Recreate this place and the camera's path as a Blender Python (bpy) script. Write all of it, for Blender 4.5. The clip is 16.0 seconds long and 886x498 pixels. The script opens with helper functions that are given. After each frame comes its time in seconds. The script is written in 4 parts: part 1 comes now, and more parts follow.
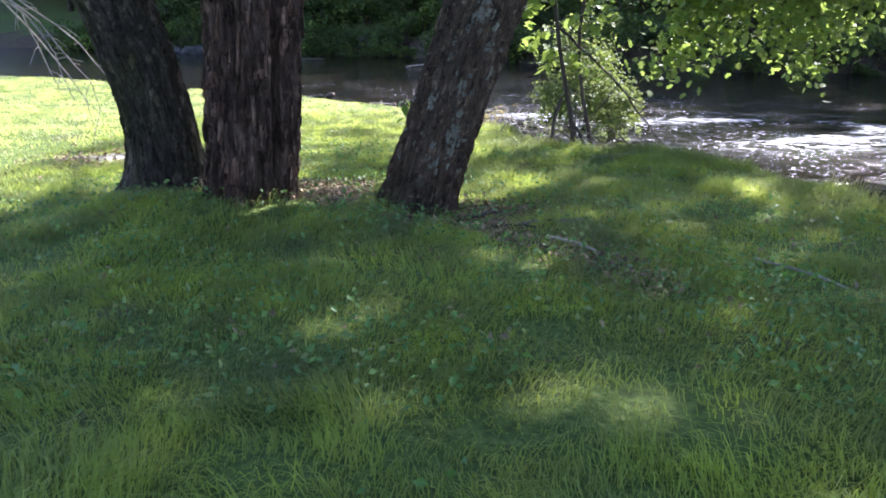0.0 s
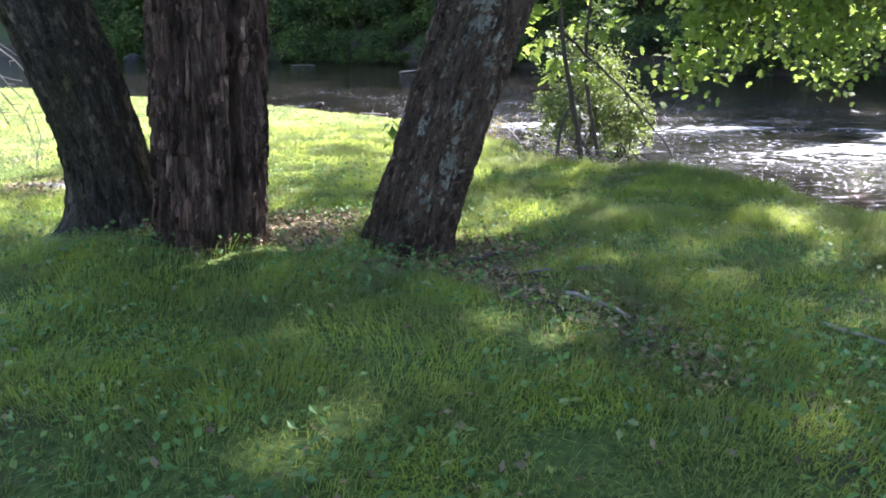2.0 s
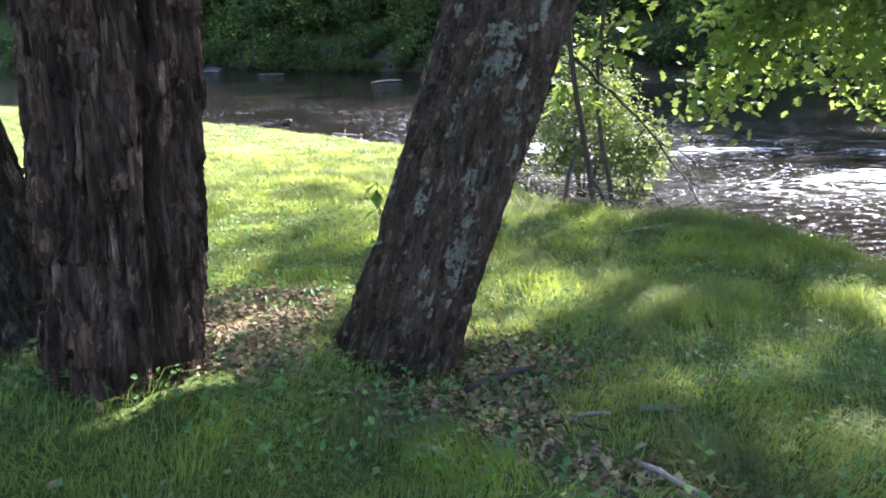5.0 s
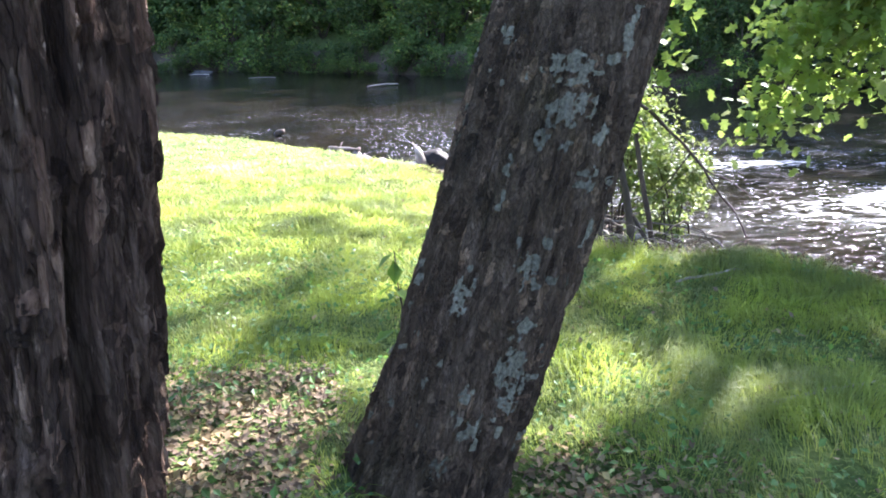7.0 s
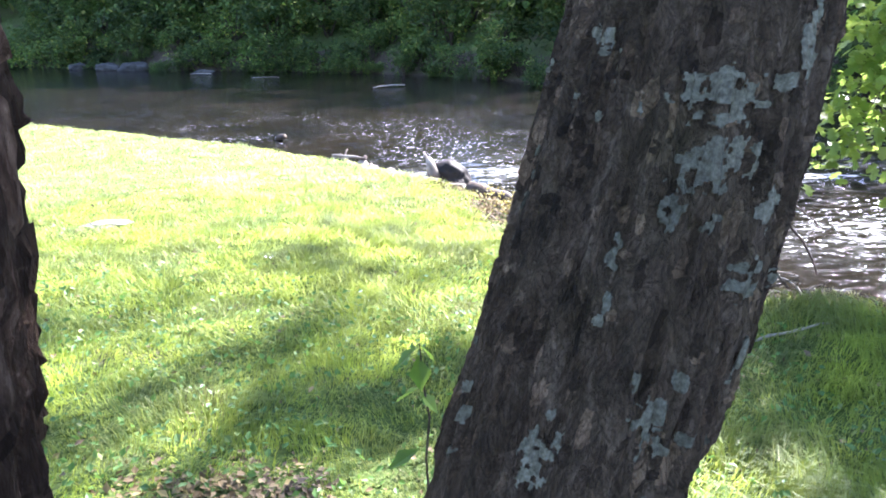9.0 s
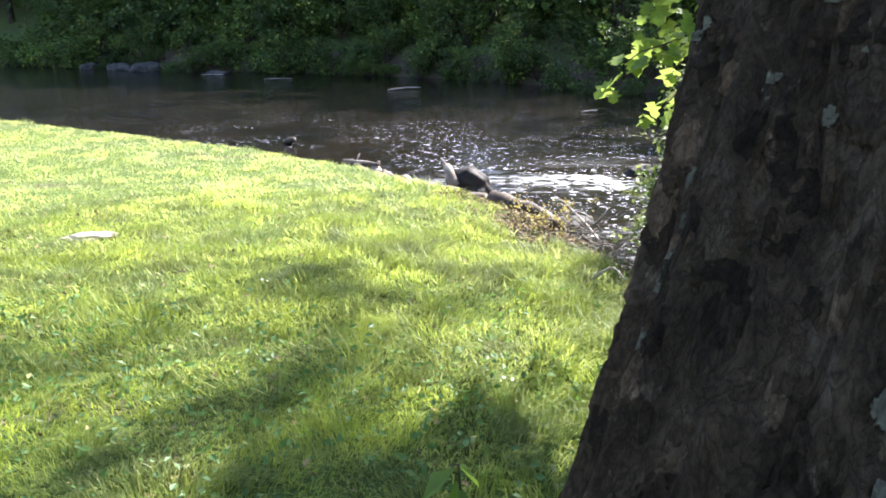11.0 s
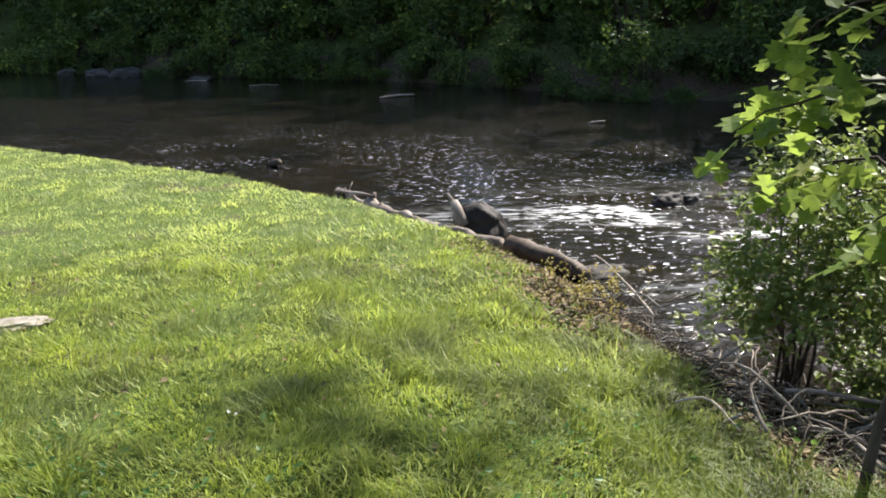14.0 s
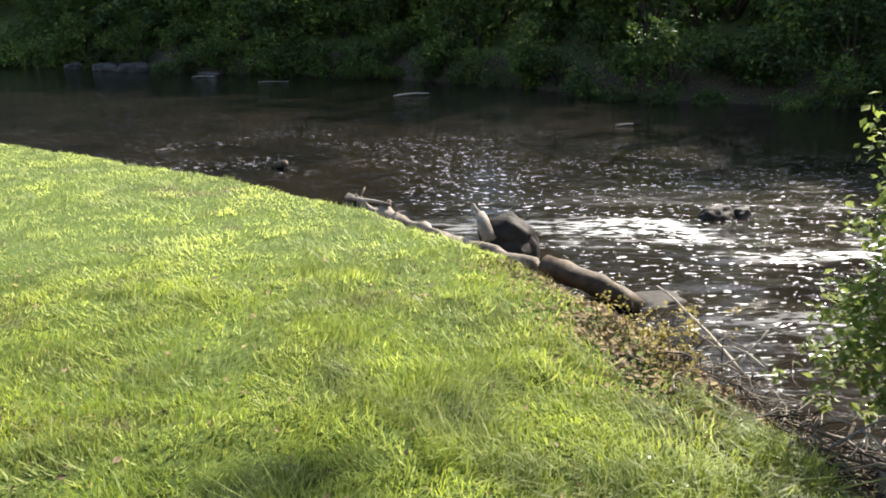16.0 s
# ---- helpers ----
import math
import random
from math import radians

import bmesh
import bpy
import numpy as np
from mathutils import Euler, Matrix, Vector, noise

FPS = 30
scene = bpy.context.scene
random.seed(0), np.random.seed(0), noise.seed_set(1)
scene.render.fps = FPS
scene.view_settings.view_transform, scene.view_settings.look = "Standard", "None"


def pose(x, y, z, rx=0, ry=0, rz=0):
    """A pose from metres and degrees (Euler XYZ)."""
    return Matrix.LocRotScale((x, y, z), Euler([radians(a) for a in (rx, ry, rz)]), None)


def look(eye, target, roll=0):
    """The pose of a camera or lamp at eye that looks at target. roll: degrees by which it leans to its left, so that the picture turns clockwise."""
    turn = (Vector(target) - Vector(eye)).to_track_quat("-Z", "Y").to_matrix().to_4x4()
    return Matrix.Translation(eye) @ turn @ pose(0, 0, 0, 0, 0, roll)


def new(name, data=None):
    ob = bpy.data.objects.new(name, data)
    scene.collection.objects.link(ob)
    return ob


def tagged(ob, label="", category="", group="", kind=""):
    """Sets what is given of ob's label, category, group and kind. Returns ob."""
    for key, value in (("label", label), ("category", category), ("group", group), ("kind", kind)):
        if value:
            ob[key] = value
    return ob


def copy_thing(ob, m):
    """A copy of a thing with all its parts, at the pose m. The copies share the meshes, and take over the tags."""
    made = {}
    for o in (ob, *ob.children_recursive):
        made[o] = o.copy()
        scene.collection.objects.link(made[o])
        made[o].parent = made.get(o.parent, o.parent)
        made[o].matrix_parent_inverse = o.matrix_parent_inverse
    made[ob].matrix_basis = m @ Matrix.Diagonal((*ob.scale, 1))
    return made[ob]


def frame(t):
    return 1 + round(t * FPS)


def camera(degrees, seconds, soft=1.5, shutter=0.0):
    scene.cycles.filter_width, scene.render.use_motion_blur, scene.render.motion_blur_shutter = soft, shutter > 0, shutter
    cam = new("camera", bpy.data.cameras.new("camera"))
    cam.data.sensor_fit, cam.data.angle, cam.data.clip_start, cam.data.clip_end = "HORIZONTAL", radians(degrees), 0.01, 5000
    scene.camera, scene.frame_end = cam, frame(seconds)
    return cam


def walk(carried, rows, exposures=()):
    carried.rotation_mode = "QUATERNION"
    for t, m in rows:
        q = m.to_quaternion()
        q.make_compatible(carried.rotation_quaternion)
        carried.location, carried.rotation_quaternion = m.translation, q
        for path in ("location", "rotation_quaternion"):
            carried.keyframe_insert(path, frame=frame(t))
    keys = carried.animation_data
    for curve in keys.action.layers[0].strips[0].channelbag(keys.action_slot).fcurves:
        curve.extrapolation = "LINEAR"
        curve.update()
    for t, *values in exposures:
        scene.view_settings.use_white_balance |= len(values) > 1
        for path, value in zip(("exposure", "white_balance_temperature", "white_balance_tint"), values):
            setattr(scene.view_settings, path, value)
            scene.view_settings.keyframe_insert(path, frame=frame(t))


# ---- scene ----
cam = camera(62.0, 16.0, soft=1.8)
PATH = [
    (0, look((0.014, 0.180, 1.343), (0.008, 2.087, 0.739), -0.2)),
    (0.5, look((0.007, 0.378, 1.311), (0.005, 2.286, 0.711), -0.2)),
    (1, look((0.016, 0.587, 1.305), (0.012, 2.496, 0.711), -0.3)),
    (1.5, look((0.023, 0.799, 1.339), (0.021, 2.709, 0.744), -0.5)),
    (2, look((0.026, 1.026, 1.379), (0.029, 2.935, 0.782), -0.8)),
    (2.5, look((-0.001, 1.255, 1.418), (0.018, 3.163, 0.819), -0.9)),
    (3, look((-0.032, 1.471, 1.456), (0.005, 3.378, 0.854), -0.9)),
    (3.5, look((-0.057, 1.689, 1.475), (-0.004, 3.596, 0.875), -0.8)),
    (4, look((-0.087, 1.905, 1.491), (-0.018, 3.812, 0.893), -0.7)),
    (4.2, look((-0.090, 1.988, 1.497), (-0.019, 3.896, 0.901), -0.7)),
    (6.3, look((-0.207, 2.966, 1.590), (-0.117, 4.875, 1.002), -1.0)),
    (6.5, look((-0.223, 3.063, 1.601), (-0.129, 4.972, 1.010), -0.9)),
    (7, look((-0.250, 3.299, 1.625), (-0.156, 5.207, 1.032), -1.0)),
    (7.5, look((-0.267, 3.541, 1.648), (-0.173, 5.448, 1.051), -1.2)),
    (8, look((-0.292, 3.786, 1.654), (-0.198, 5.693, 1.058), -1.0)),
    (8.5, look((-0.314, 4.033, 1.658), (-0.221, 5.939, 1.060), -0.9)),
    (9, look((-0.324, 4.252, 1.623), (-0.241, 6.160, 1.028), -0.7)),
    (9.2, look((-0.329, 4.341, 1.603), (-0.249, 6.250, 1.011), -0.8)),
    (11.3, look((-0.373, 5.145, 1.518), (-0.333, 7.058, 0.934), -0.1)),
    (11.5, look((-0.363, 5.234, 1.521), (-0.331, 7.147, 0.938), -0.1)),
    (12, look((-0.384, 5.480, 1.525), (-0.346, 7.394, 0.947), -0.4)),
    (12.5, look((-0.410, 5.694, 1.574), (-0.355, 7.606, 0.991), -0.7)),
    (13, look((-0.450, 5.933, 1.621), (-0.383, 7.842, 1.031), -0.7)),
    (13.5, look((-0.480, 6.158, 1.660), (-0.410, 8.068, 1.073), -0.6)),
    (14, look((-0.512, 6.369, 1.708), (-0.437, 8.278, 1.117), -0.7)),
    (14.5, look((-0.551, 6.592, 1.716), (-0.475, 8.502, 1.126), -0.5)),
    (15, look((-0.585, 6.820, 1.684), (-0.509, 8.729, 1.094), -0.1)),
    (15.5, look((-0.605, 7.082, 1.653), (-0.542, 8.991, 1.061), 0.1)),
    (16, look((-0.620, 7.355, 1.589), (-0.569, 9.265, 0.998), -0.0)),
]
EXPOSURES = [(0, 2.3, 5750, 23), (1.5, 2.45, 5850, 21), (3, 2.55, 5900, 20), (4.2, 2.55, 5900, 20), (6.5, 2.88, 5800, 21), (9.2, 3.1, 5700, 21), (11.3, 2.2, 6150, 15), (12.5, 2.02, 6200, 13), (13.5, 1.68, 6400, 12), (14, 1.4, 6500, 12), (14.5, 1.45, 6600, 11), (16, 1.62, 6800, 10)]
walk(cam, PATH, EXPOSURES)

# ---- world and sun ----
SUN_AZ, SUN_EL = 40.0, 43.0      # degrees to the right of the way walked, and above the horizon
world = bpy.data.worlds.new("sky")
scene.world = world
world.use_nodes = True
wn = world.node_tree
sky = wn.nodes.new("ShaderNodeTexSky")
sky.sky_type = "NISHITA"
sky.sun_disc = False
sky.sun_elevation = radians(SUN_EL)
sky.sun_rotation = radians(SUN_AZ)
wn.links.new(sky.outputs[0], wn.nodes["Background"].inputs[0])
wn.nodes["Background"].inputs[1].default_value = 0.105
sun = new("sun", bpy.data.lights.new("sun", "SUN"))
sun.data.energy = 5.0
sun.data.angle = radians(1.1)
sun.data.color = (1.0, 0.95, 0.86)
TO_SUN = Vector((math.sin(radians(SUN_AZ)) * math.cos(radians(SUN_EL)), math.cos(radians(SUN_AZ)) * math.cos(radians(SUN_EL)), math.sin(radians(SUN_EL))))
sun.matrix_world = look(tuple(TO_SUN * 60), (0, 0, 0))


# ---- materials ----
def ramp(nt, fac, stops):
    r = nt.nodes.new("ShaderNodeValToRGB")
    while len(r.color_ramp.elements) < len(stops):
        r.color_ramp.elements.new(0.5)
    for e, (p, c) in zip(r.color_ramp.elements, stops):
        e.position, e.color = p, (*c, 1)
    nt.links.new(fac, r.inputs[0])
    return r.outputs[0]


def noise_node(nt, scale, detail=4.0, stretch=(1, 1, 1), rough=0.6, coords="Object"):
    tc = nt.nodes.new("ShaderNodeTexCoord")
    mp = nt.nodes.new("ShaderNodeMapping")
    mp.inputs["Scale"].default_value = stretch
    n = nt.nodes.new("ShaderNodeTexNoise")
    n.inputs["Scale"].default_value, n.inputs["Detail"].default_value, n.inputs["Roughness"].default_value = scale, detail, rough
    nt.links.new(tc.outputs[coords], mp.inputs[0])
    nt.links.new(mp.outputs[0], n.inputs["Vector"])
    return n.outputs["Fac"]


def mixed(nt, kind, fac, a, b):
    m = nt.nodes.new("ShaderNodeMix")
    m.data_type, m.blend_type = "RGBA", kind
    for value, slot in ((fac, 0), (a, 6), (b, 7)):
        if isinstance(value, (int, float)):
            m.inputs[slot].default_value = value
        elif isinstance(value, tuple):
            m.inputs[slot].default_value = (*value, 1)
        else:
            nt.links.new(value, m.inputs[slot])
    return m.outputs[2]


def surface(name, stops, scale, rough=0.85, bump=0.4, bump_scale=None, stretch=(1, 1, 1), spread=(0.6, 1.3), big=1.5, dist=0.01):
    """A dull natural surface: a grain noise through a ramp, with a broad noise on top, and a fine bump."""
    m = bpy.data.materials.new(name)
    m.use_nodes = True
    nt = m.node_tree
    bs = nt.nodes["Principled BSDF"]
    col = ramp(nt, noise_node(nt, scale, 6, stretch, 0.65), stops)
    tone = ramp(nt, noise_node(nt, big, 3), [(0.3, (spread[0],) * 3), (0.7, (spread[1],) * 3)])
    nt.links.new(mixed(nt, "MULTIPLY", 1.0, col, tone), bs.inputs["Base Color"])
    bs.inputs["Roughness"].default_value = rough
    bs.inputs["Specular IOR Level"].default_value = 0.25
    b = nt.nodes.new("ShaderNodeBump")
    b.inputs["Strength"].default_value, b.inputs["Distance"].default_value = bump, dist
    nt.links.new(noise_node(nt, bump_scale or scale * 2, 6, stretch, 0.7), b.inputs["Height"])
    nt.links.new(b.outputs[0], bs.inputs["Normal"])
    return m


def leafy(name, dark, light, through_col, translucency=0.4, patch=0.8, rough=0.5, big=(0.75, 1.2), by_plant=False):
    """Leaves and blades: colour by the single leaf and by broad patches, lit from both sides."""
    m = bpy.data.materials.new(name)
    m.use_nodes = True
    nt = m.node_tree
    bs = nt.nodes["Principled BSDF"]
    geo = nt.nodes.new("ShaderNodeNewGeometry")
    info = nt.nodes.new("ShaderNodeObjectInfo")
    add = nt.nodes.new("ShaderNodeMath")
    add.operation = "ADD"
    nt.links.new(geo.outputs["Random Per Island"], add.inputs[0])
    nt.links.new(info.outputs["Random"], add.inputs[1])
    fr = nt.nodes.new("ShaderNodeMath")
    fr.operation = "FRACT"
    nt.links.new(add.outputs[0], fr.inputs[0])
    col = ramp(nt, fr.outputs[0], [(0.0, dark), (0.78, light), (1.0, tuple(0.45 * l + 0.55 * y for l, y in zip(light, (0.36, 0.30, 0.14))))])
    tone = ramp(nt, noise_node(nt, patch, 3), [(0.3, (big[0],) * 3), (0.7, (big[1], big[1], big[0]))])
    own = ramp(nt, info.outputs["Random"], [(0.0, (0.6, 0.62, 0.66)), (0.6, (1.0, 1.0, 1.0)), (1.0, (1.6, 1.5, 1.3))])
    tone = mixed(nt, "MULTIPLY", 0.85 if by_plant else 0.0, tone, own)
    full = mixed(nt, "MULTIPLY", 1.0, col, tone)
    nt.links.new(full, bs.inputs["Base Color"])
    bs.inputs["Roughness"].default_value = rough
    bs.inputs["Specular IOR Level"].default_value = 0.3
    tr = nt.nodes.new("ShaderNodeBsdfTranslucent")
    nt.links.new(mixed(nt, "MULTIPLY", 1.0, tone, through_col), tr.inputs["Color"])
    mix = nt.nodes.new("ShaderNodeMixShader")
    mix.inputs[0].default_value = translucency
    nt.links.new(bs.outputs[0], mix.inputs[1])
    nt.links.new(tr.outputs[0], mix.inputs[2])
    nt.links.new(mix.outputs[0], nt.nodes["Material Output"].inputs["Surface"])
    return m


def bark_material(name, low, mid, high, moss, moss_amount, scale, plate=20.0, long=0.3, scales=False):
    m = bpy.data.materials.new(name)
    m.use_nodes = True
    nt = m.node_tree
    bs = nt.nodes["Principled BSDF"]
    col = ramp(nt, noise_node(nt, scale, 8, (1, 1, 0.22), 0.7), [(0.28, low), (0.5, mid), (0.74, high)])
    flecks = ramp(nt, noise_node(nt, 38, 4, (1, 1, 0.5)), [(0.63, (0, 0, 0)), (0.76, (0.7, 0.7, 0.7))])
    col = mixed(nt, "MIX", flecks, col, tuple(min(1, 1.7 * h) for h in high))
    green = ramp(nt, noise_node(nt, 2.4, 5, (1, 1, 0.5)), [(0.5, (0, 0, 0)), (0.75, (moss_amount,) * 3)])
    col = mixed(nt, "MIX", green, col, moss)
    # flakes of bark parted by dark fissures
    tc, mp = nt.nodes.new("ShaderNodeTexCoord"), nt.nodes.new("ShaderNodeMapping")
    mp.inputs["Scale"].default_value = (1, 1, long)
    nt.links.new(tc.outputs["Object"], mp.inputs[0])
    wob = nt.nodes.new("ShaderNodeTexNoise")
    wob.inputs["Scale"].default_value, wob.inputs["Detail"].default_value = 14.0, 6.0
    nt.links.new(mp.outputs[0], wob.inputs["Vector"])
    far = nt.nodes.new("ShaderNodeVectorMath")
    far.operation = "SCALE"
    far.inputs["Scale"].default_value = 0.22
    nt.links.new(wob.outputs["Color"], far.inputs[0])
    shifted = nt.nodes.new("ShaderNodeVectorMath")
    shifted.operation = "ADD"
    nt.links.new(mp.outputs[0], shifted.inputs[0])
    nt.links.new(far.outputs[0], shifted.inputs[1])
    vor = nt.nodes.new("ShaderNodeTexVoronoi")
    vor.feature = "DISTANCE_TO_EDGE"
    vor.inputs["Scale"].default_value = plate
    nt.links.new(shifted.outputs[0], vor.inputs["Vector"])
    fissure = ramp(nt, vor.outputs["Distance"], [(0.0, (0.6, 0.58, 0.56)), (0.12, (0.9, 0.9, 0.9)), (0.4, (1.12, 1.12, 1.12))])
    col = mixed(nt, "MULTIPLY", 1.0, col, fissure)
    if scales:
        geo = nt.nodes.new("ShaderNodeNewGeometry")
        own = ramp(nt, geo.outputs["Random Per Island"], [(0.0, (0.42, 0.39, 0.37)), (0.7, (1.1, 1.07, 1.04)), (1.0, (2.2, 2.1, 2.0))])
        col = mixed(nt, "MULTIPLY", 1.0, col, own)
    nt.links.new(col, bs.inputs["Base Color"])
    bs.inputs["Roughness"].default_value = 0.9
    bs.inputs["Specular IOR Level"].default_value = 0.2
    plates = nt.nodes.new("ShaderNodeBump")
    plates.inputs["Strength"].default_value, plates.inputs["Distance"].default_value = 0.8, 0.03
    nt.links.new(fissure, plates.inputs["Height"])
    b = nt.nodes.new("ShaderNodeBump")
    b.inputs["Strength"].default_value, b.inputs["Distance"].default_value = 1.0, 0.03
    nt.links.new(noise_node(nt, scale * 3, 8, (1, 1, 0.45), 0.75), b.inputs["Height"])
    nt.links.new(plates.outputs[0], b.inputs["Normal"])
    nt.links.new(b.outputs[0], bs.inputs["Normal"])
    return m


GRASS = leafy("grass_blade", (0.07, 0.11, 0.042), (0.21, 0.27, 0.10), (0.42, 0.49, 0.17), 0.45, 1.7, 0.5, (0.52, 1.36))
# Lighter copy of grass_blade: the far lawn's sunlight is put into its colour
GRASS_BRIGHTENED = leafy("brightened_grass_blade", (0.13, 0.17, 0.065), (0.30, 0.36, 0.14), (0.55, 0.62, 0.25), 0.48, 1.2, 0.5, (0.75, 1.25))
MAPLE = leafy("maple_leaf", (0.10, 0.17, 0.03), (0.18, 0.26, 0.05), (0.29, 0.385, 0.10), 0.48, 2.0)
CANOPY = leafy("canopy_leaf", (0.05, 0.11, 0.02), (0.10, 0.18, 0.035), (0.24, 0.38, 0.06), 0.4, 1.0)
BUSH = leafy("bush_leaf", (0.06, 0.10, 0.03), (0.16, 0.22, 0.07), (0.30, 0.37, 0.12), 0.35, 2.0)
WOODS = leafy("woods_leaf", (0.032, 0.064, 0.028), (0.095, 0.15, 0.064), (0.09, 0.15, 0.052), 0.28, 0.35, 0.6, (0.5, 1.5), True)
WEED = leafy("weed_leaf", (0.05, 0.12, 0.04), (0.12, 0.22, 0.08), (0.18, 0.32, 0.08), 0.35, 2.0)
DRY = leafy("dry_leaf", (0.09, 0.058, 0.040), (0.30, 0.22, 0.165), (0.16, 0.11, 0.07), 0.12, 4.0, 0.8)
RUSSET = leafy("russet_leaf", (0.16, 0.12, 0.04), (0.30, 0.25, 0.08), (0.40, 0.34, 0.12), 0.4, 4.0)
PETAL = surface("white_petal", [(0.3, (0.7, 0.7, 0.62)), (0.7, (0.85, 0.85, 0.8))], 30)
SHAGGY = ((0.024, 0.013, 0.009), (0.112, 0.067, 0.047), (0.31, 0.215, 0.16), (0.06, 0.065, 0.025), 0.25, 11, 22.0, 0.2)
PLATED = ((0.036, 0.024, 0.016), (0.130, 0.087, 0.057), (0.28, 0.20, 0.142), (0.10, 0.088, 0.036), 0.45, 14, 34.0, 0.45)
MOSSY = ((0.018, 0.014, 0.009), (0.068, 0.054, 0.038), (0.18, 0.15, 0.115), (0.07, 0.07, 0.02), 0.8, 10, 24.0, 0.4)
BARK_SHAGGY, SCALES_SHAGGY = bark_material("shaggy_bark", *SHAGGY), bark_material("shaggy_bark_crust", *SHAGGY, True)
BARK_PLATED, SCALES_PLATED = bark_material("plated_bark", *PLATED), bark_material("plated_bark_crust", *PLATED, True)
BARK_MOSSY, SCALES_MOSSY = bark_material("mossy_bark", *MOSSY), bark_material("mossy_bark_crust", *MOSSY, True)
LICHEN = surface("pale_lichen", [(0.3, (0.09, 0.078, 0.055)), (0.5, (0.18, 0.162, 0.118)), (0.7, (0.30, 0.275, 0.212))], 75, 0.95, 0.9, 120)
TWIG = surface("dark_twig", [(0.3, (0.036, 0.027, 0.020)), (0.7, (0.10, 0.075, 0.056))], 20, 0.85, 0.5, 60, (1, 1, 0.3))
TWIG_PALE = surface("pale_twig", [(0.3, (0.22, 0.18, 0.15)), (0.7, (0.45, 0.40, 0.34))], 20, 0.85, 0.5, 60)
DRIFT = surface("driftwood", [(0.25, (0.07, 0.055, 0.045)), (0.5, (0.20, 0.165, 0.135)), (0.75, (0.42, 0.37, 0.32))], 7, 0.8, 0.8, 26, (0.6, 0.6, 1.6))
LOG_BROWN = surface("wet_brown_log", [(0.3, (0.03, 0.02, 0.014)), (0.7, (0.12, 0.082, 0.05))], 8, 0.6, 0.7, 24)
ROCK_DARK = surface("wet_dark_rock", [(0.3, (0.010, 0.008, 0.007)), (0.7, (0.04, 0.03, 0.025))], 5, 0.7, 0.8, 18)
ROCK_PALE = surface("pale_rock", [(0.3, (0.12, 0.11, 0.10)), (0.7, (0.30, 0.28, 0.26))], 4, 0.85, 0.8, 16)
# Darkened copy of pale_rock; the far bank's shade is put into the colour
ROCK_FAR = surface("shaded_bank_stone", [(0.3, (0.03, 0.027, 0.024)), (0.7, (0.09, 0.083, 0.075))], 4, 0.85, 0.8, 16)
SOIL_PALE = surface("pale_dry_soil", [(0.3, (0.20, 0.17, 0.13)), (0.7, (0.44, 0.40, 0.34))], 22, 0.95, 0.8, 60)


def ground_material():
    m = bpy.data.materials.new("lawn_soil")
    m.use_nodes = True
    nt = m.node_tree
    bs = nt.nodes["Principled BSDF"]
    thatch = ramp(nt, noise_node(nt, 26, 6), [(0.3, (0.035, 0.05, 0.014)), (0.55, (0.085, 0.125, 0.03)), (0.75, (0.16, 0.17, 0.06))])
    soil = ramp(nt, noise_node(nt, 15, 8), [(0.3, (0.03, 0.022, 0.016)), (0.7, (0.13, 0.10, 0.07))])
    bare = ramp(nt, noise_node(nt, 1.1, 5), [(0.58, (0, 0, 0)), (0.68, (0.8, 0.8, 0.8))])
    col = mixed(nt, "MIX", bare, thatch, soil)
    geo = nt.nodes.new("ShaderNodeNewGeometry")
    sep = nt.nodes.new("ShaderNodeSeparateXYZ")
    nt.links.new(geo.outputs["True Normal"], sep.inputs[0])
    steep = ramp(nt, sep.outputs[2], [(0.80, (1, 1, 1)), (0.93, (0, 0, 0))])
    col = mixed(nt, "MIX", steep, col, soil)
    low = nt.nodes.new("ShaderNodeSeparateXYZ")
    nt.links.new(geo.outputs["Position"], low.inputs[0])
    bank = nt.nodes.new("ShaderNodeMapRange")
    bank.inputs[1].default_value, bank.inputs[2].default_value = -0.46, -0.54
    nt.links.new(low.outputs[2], bank.inputs[0])
    col = mixed(nt, "MIX", bank.outputs[0], col, soil)
    nt.links.new(col, bs.inputs["Base Color"])
    bs.inputs["Roughness"].default_value = 0.95
    bs.inputs["Specular IOR Level"].default_value = 0.15
    b = nt.nodes.new("ShaderNodeBump")
    b.inputs["Strength"].default_value, b.inputs["Distance"].default_value = 0.8, 0.03
    nt.links.new(noise_node(nt, 30, 8), b.inputs["Height"])
    nt.links.new(b.outputs[0], bs.inputs["Normal"])
    return m


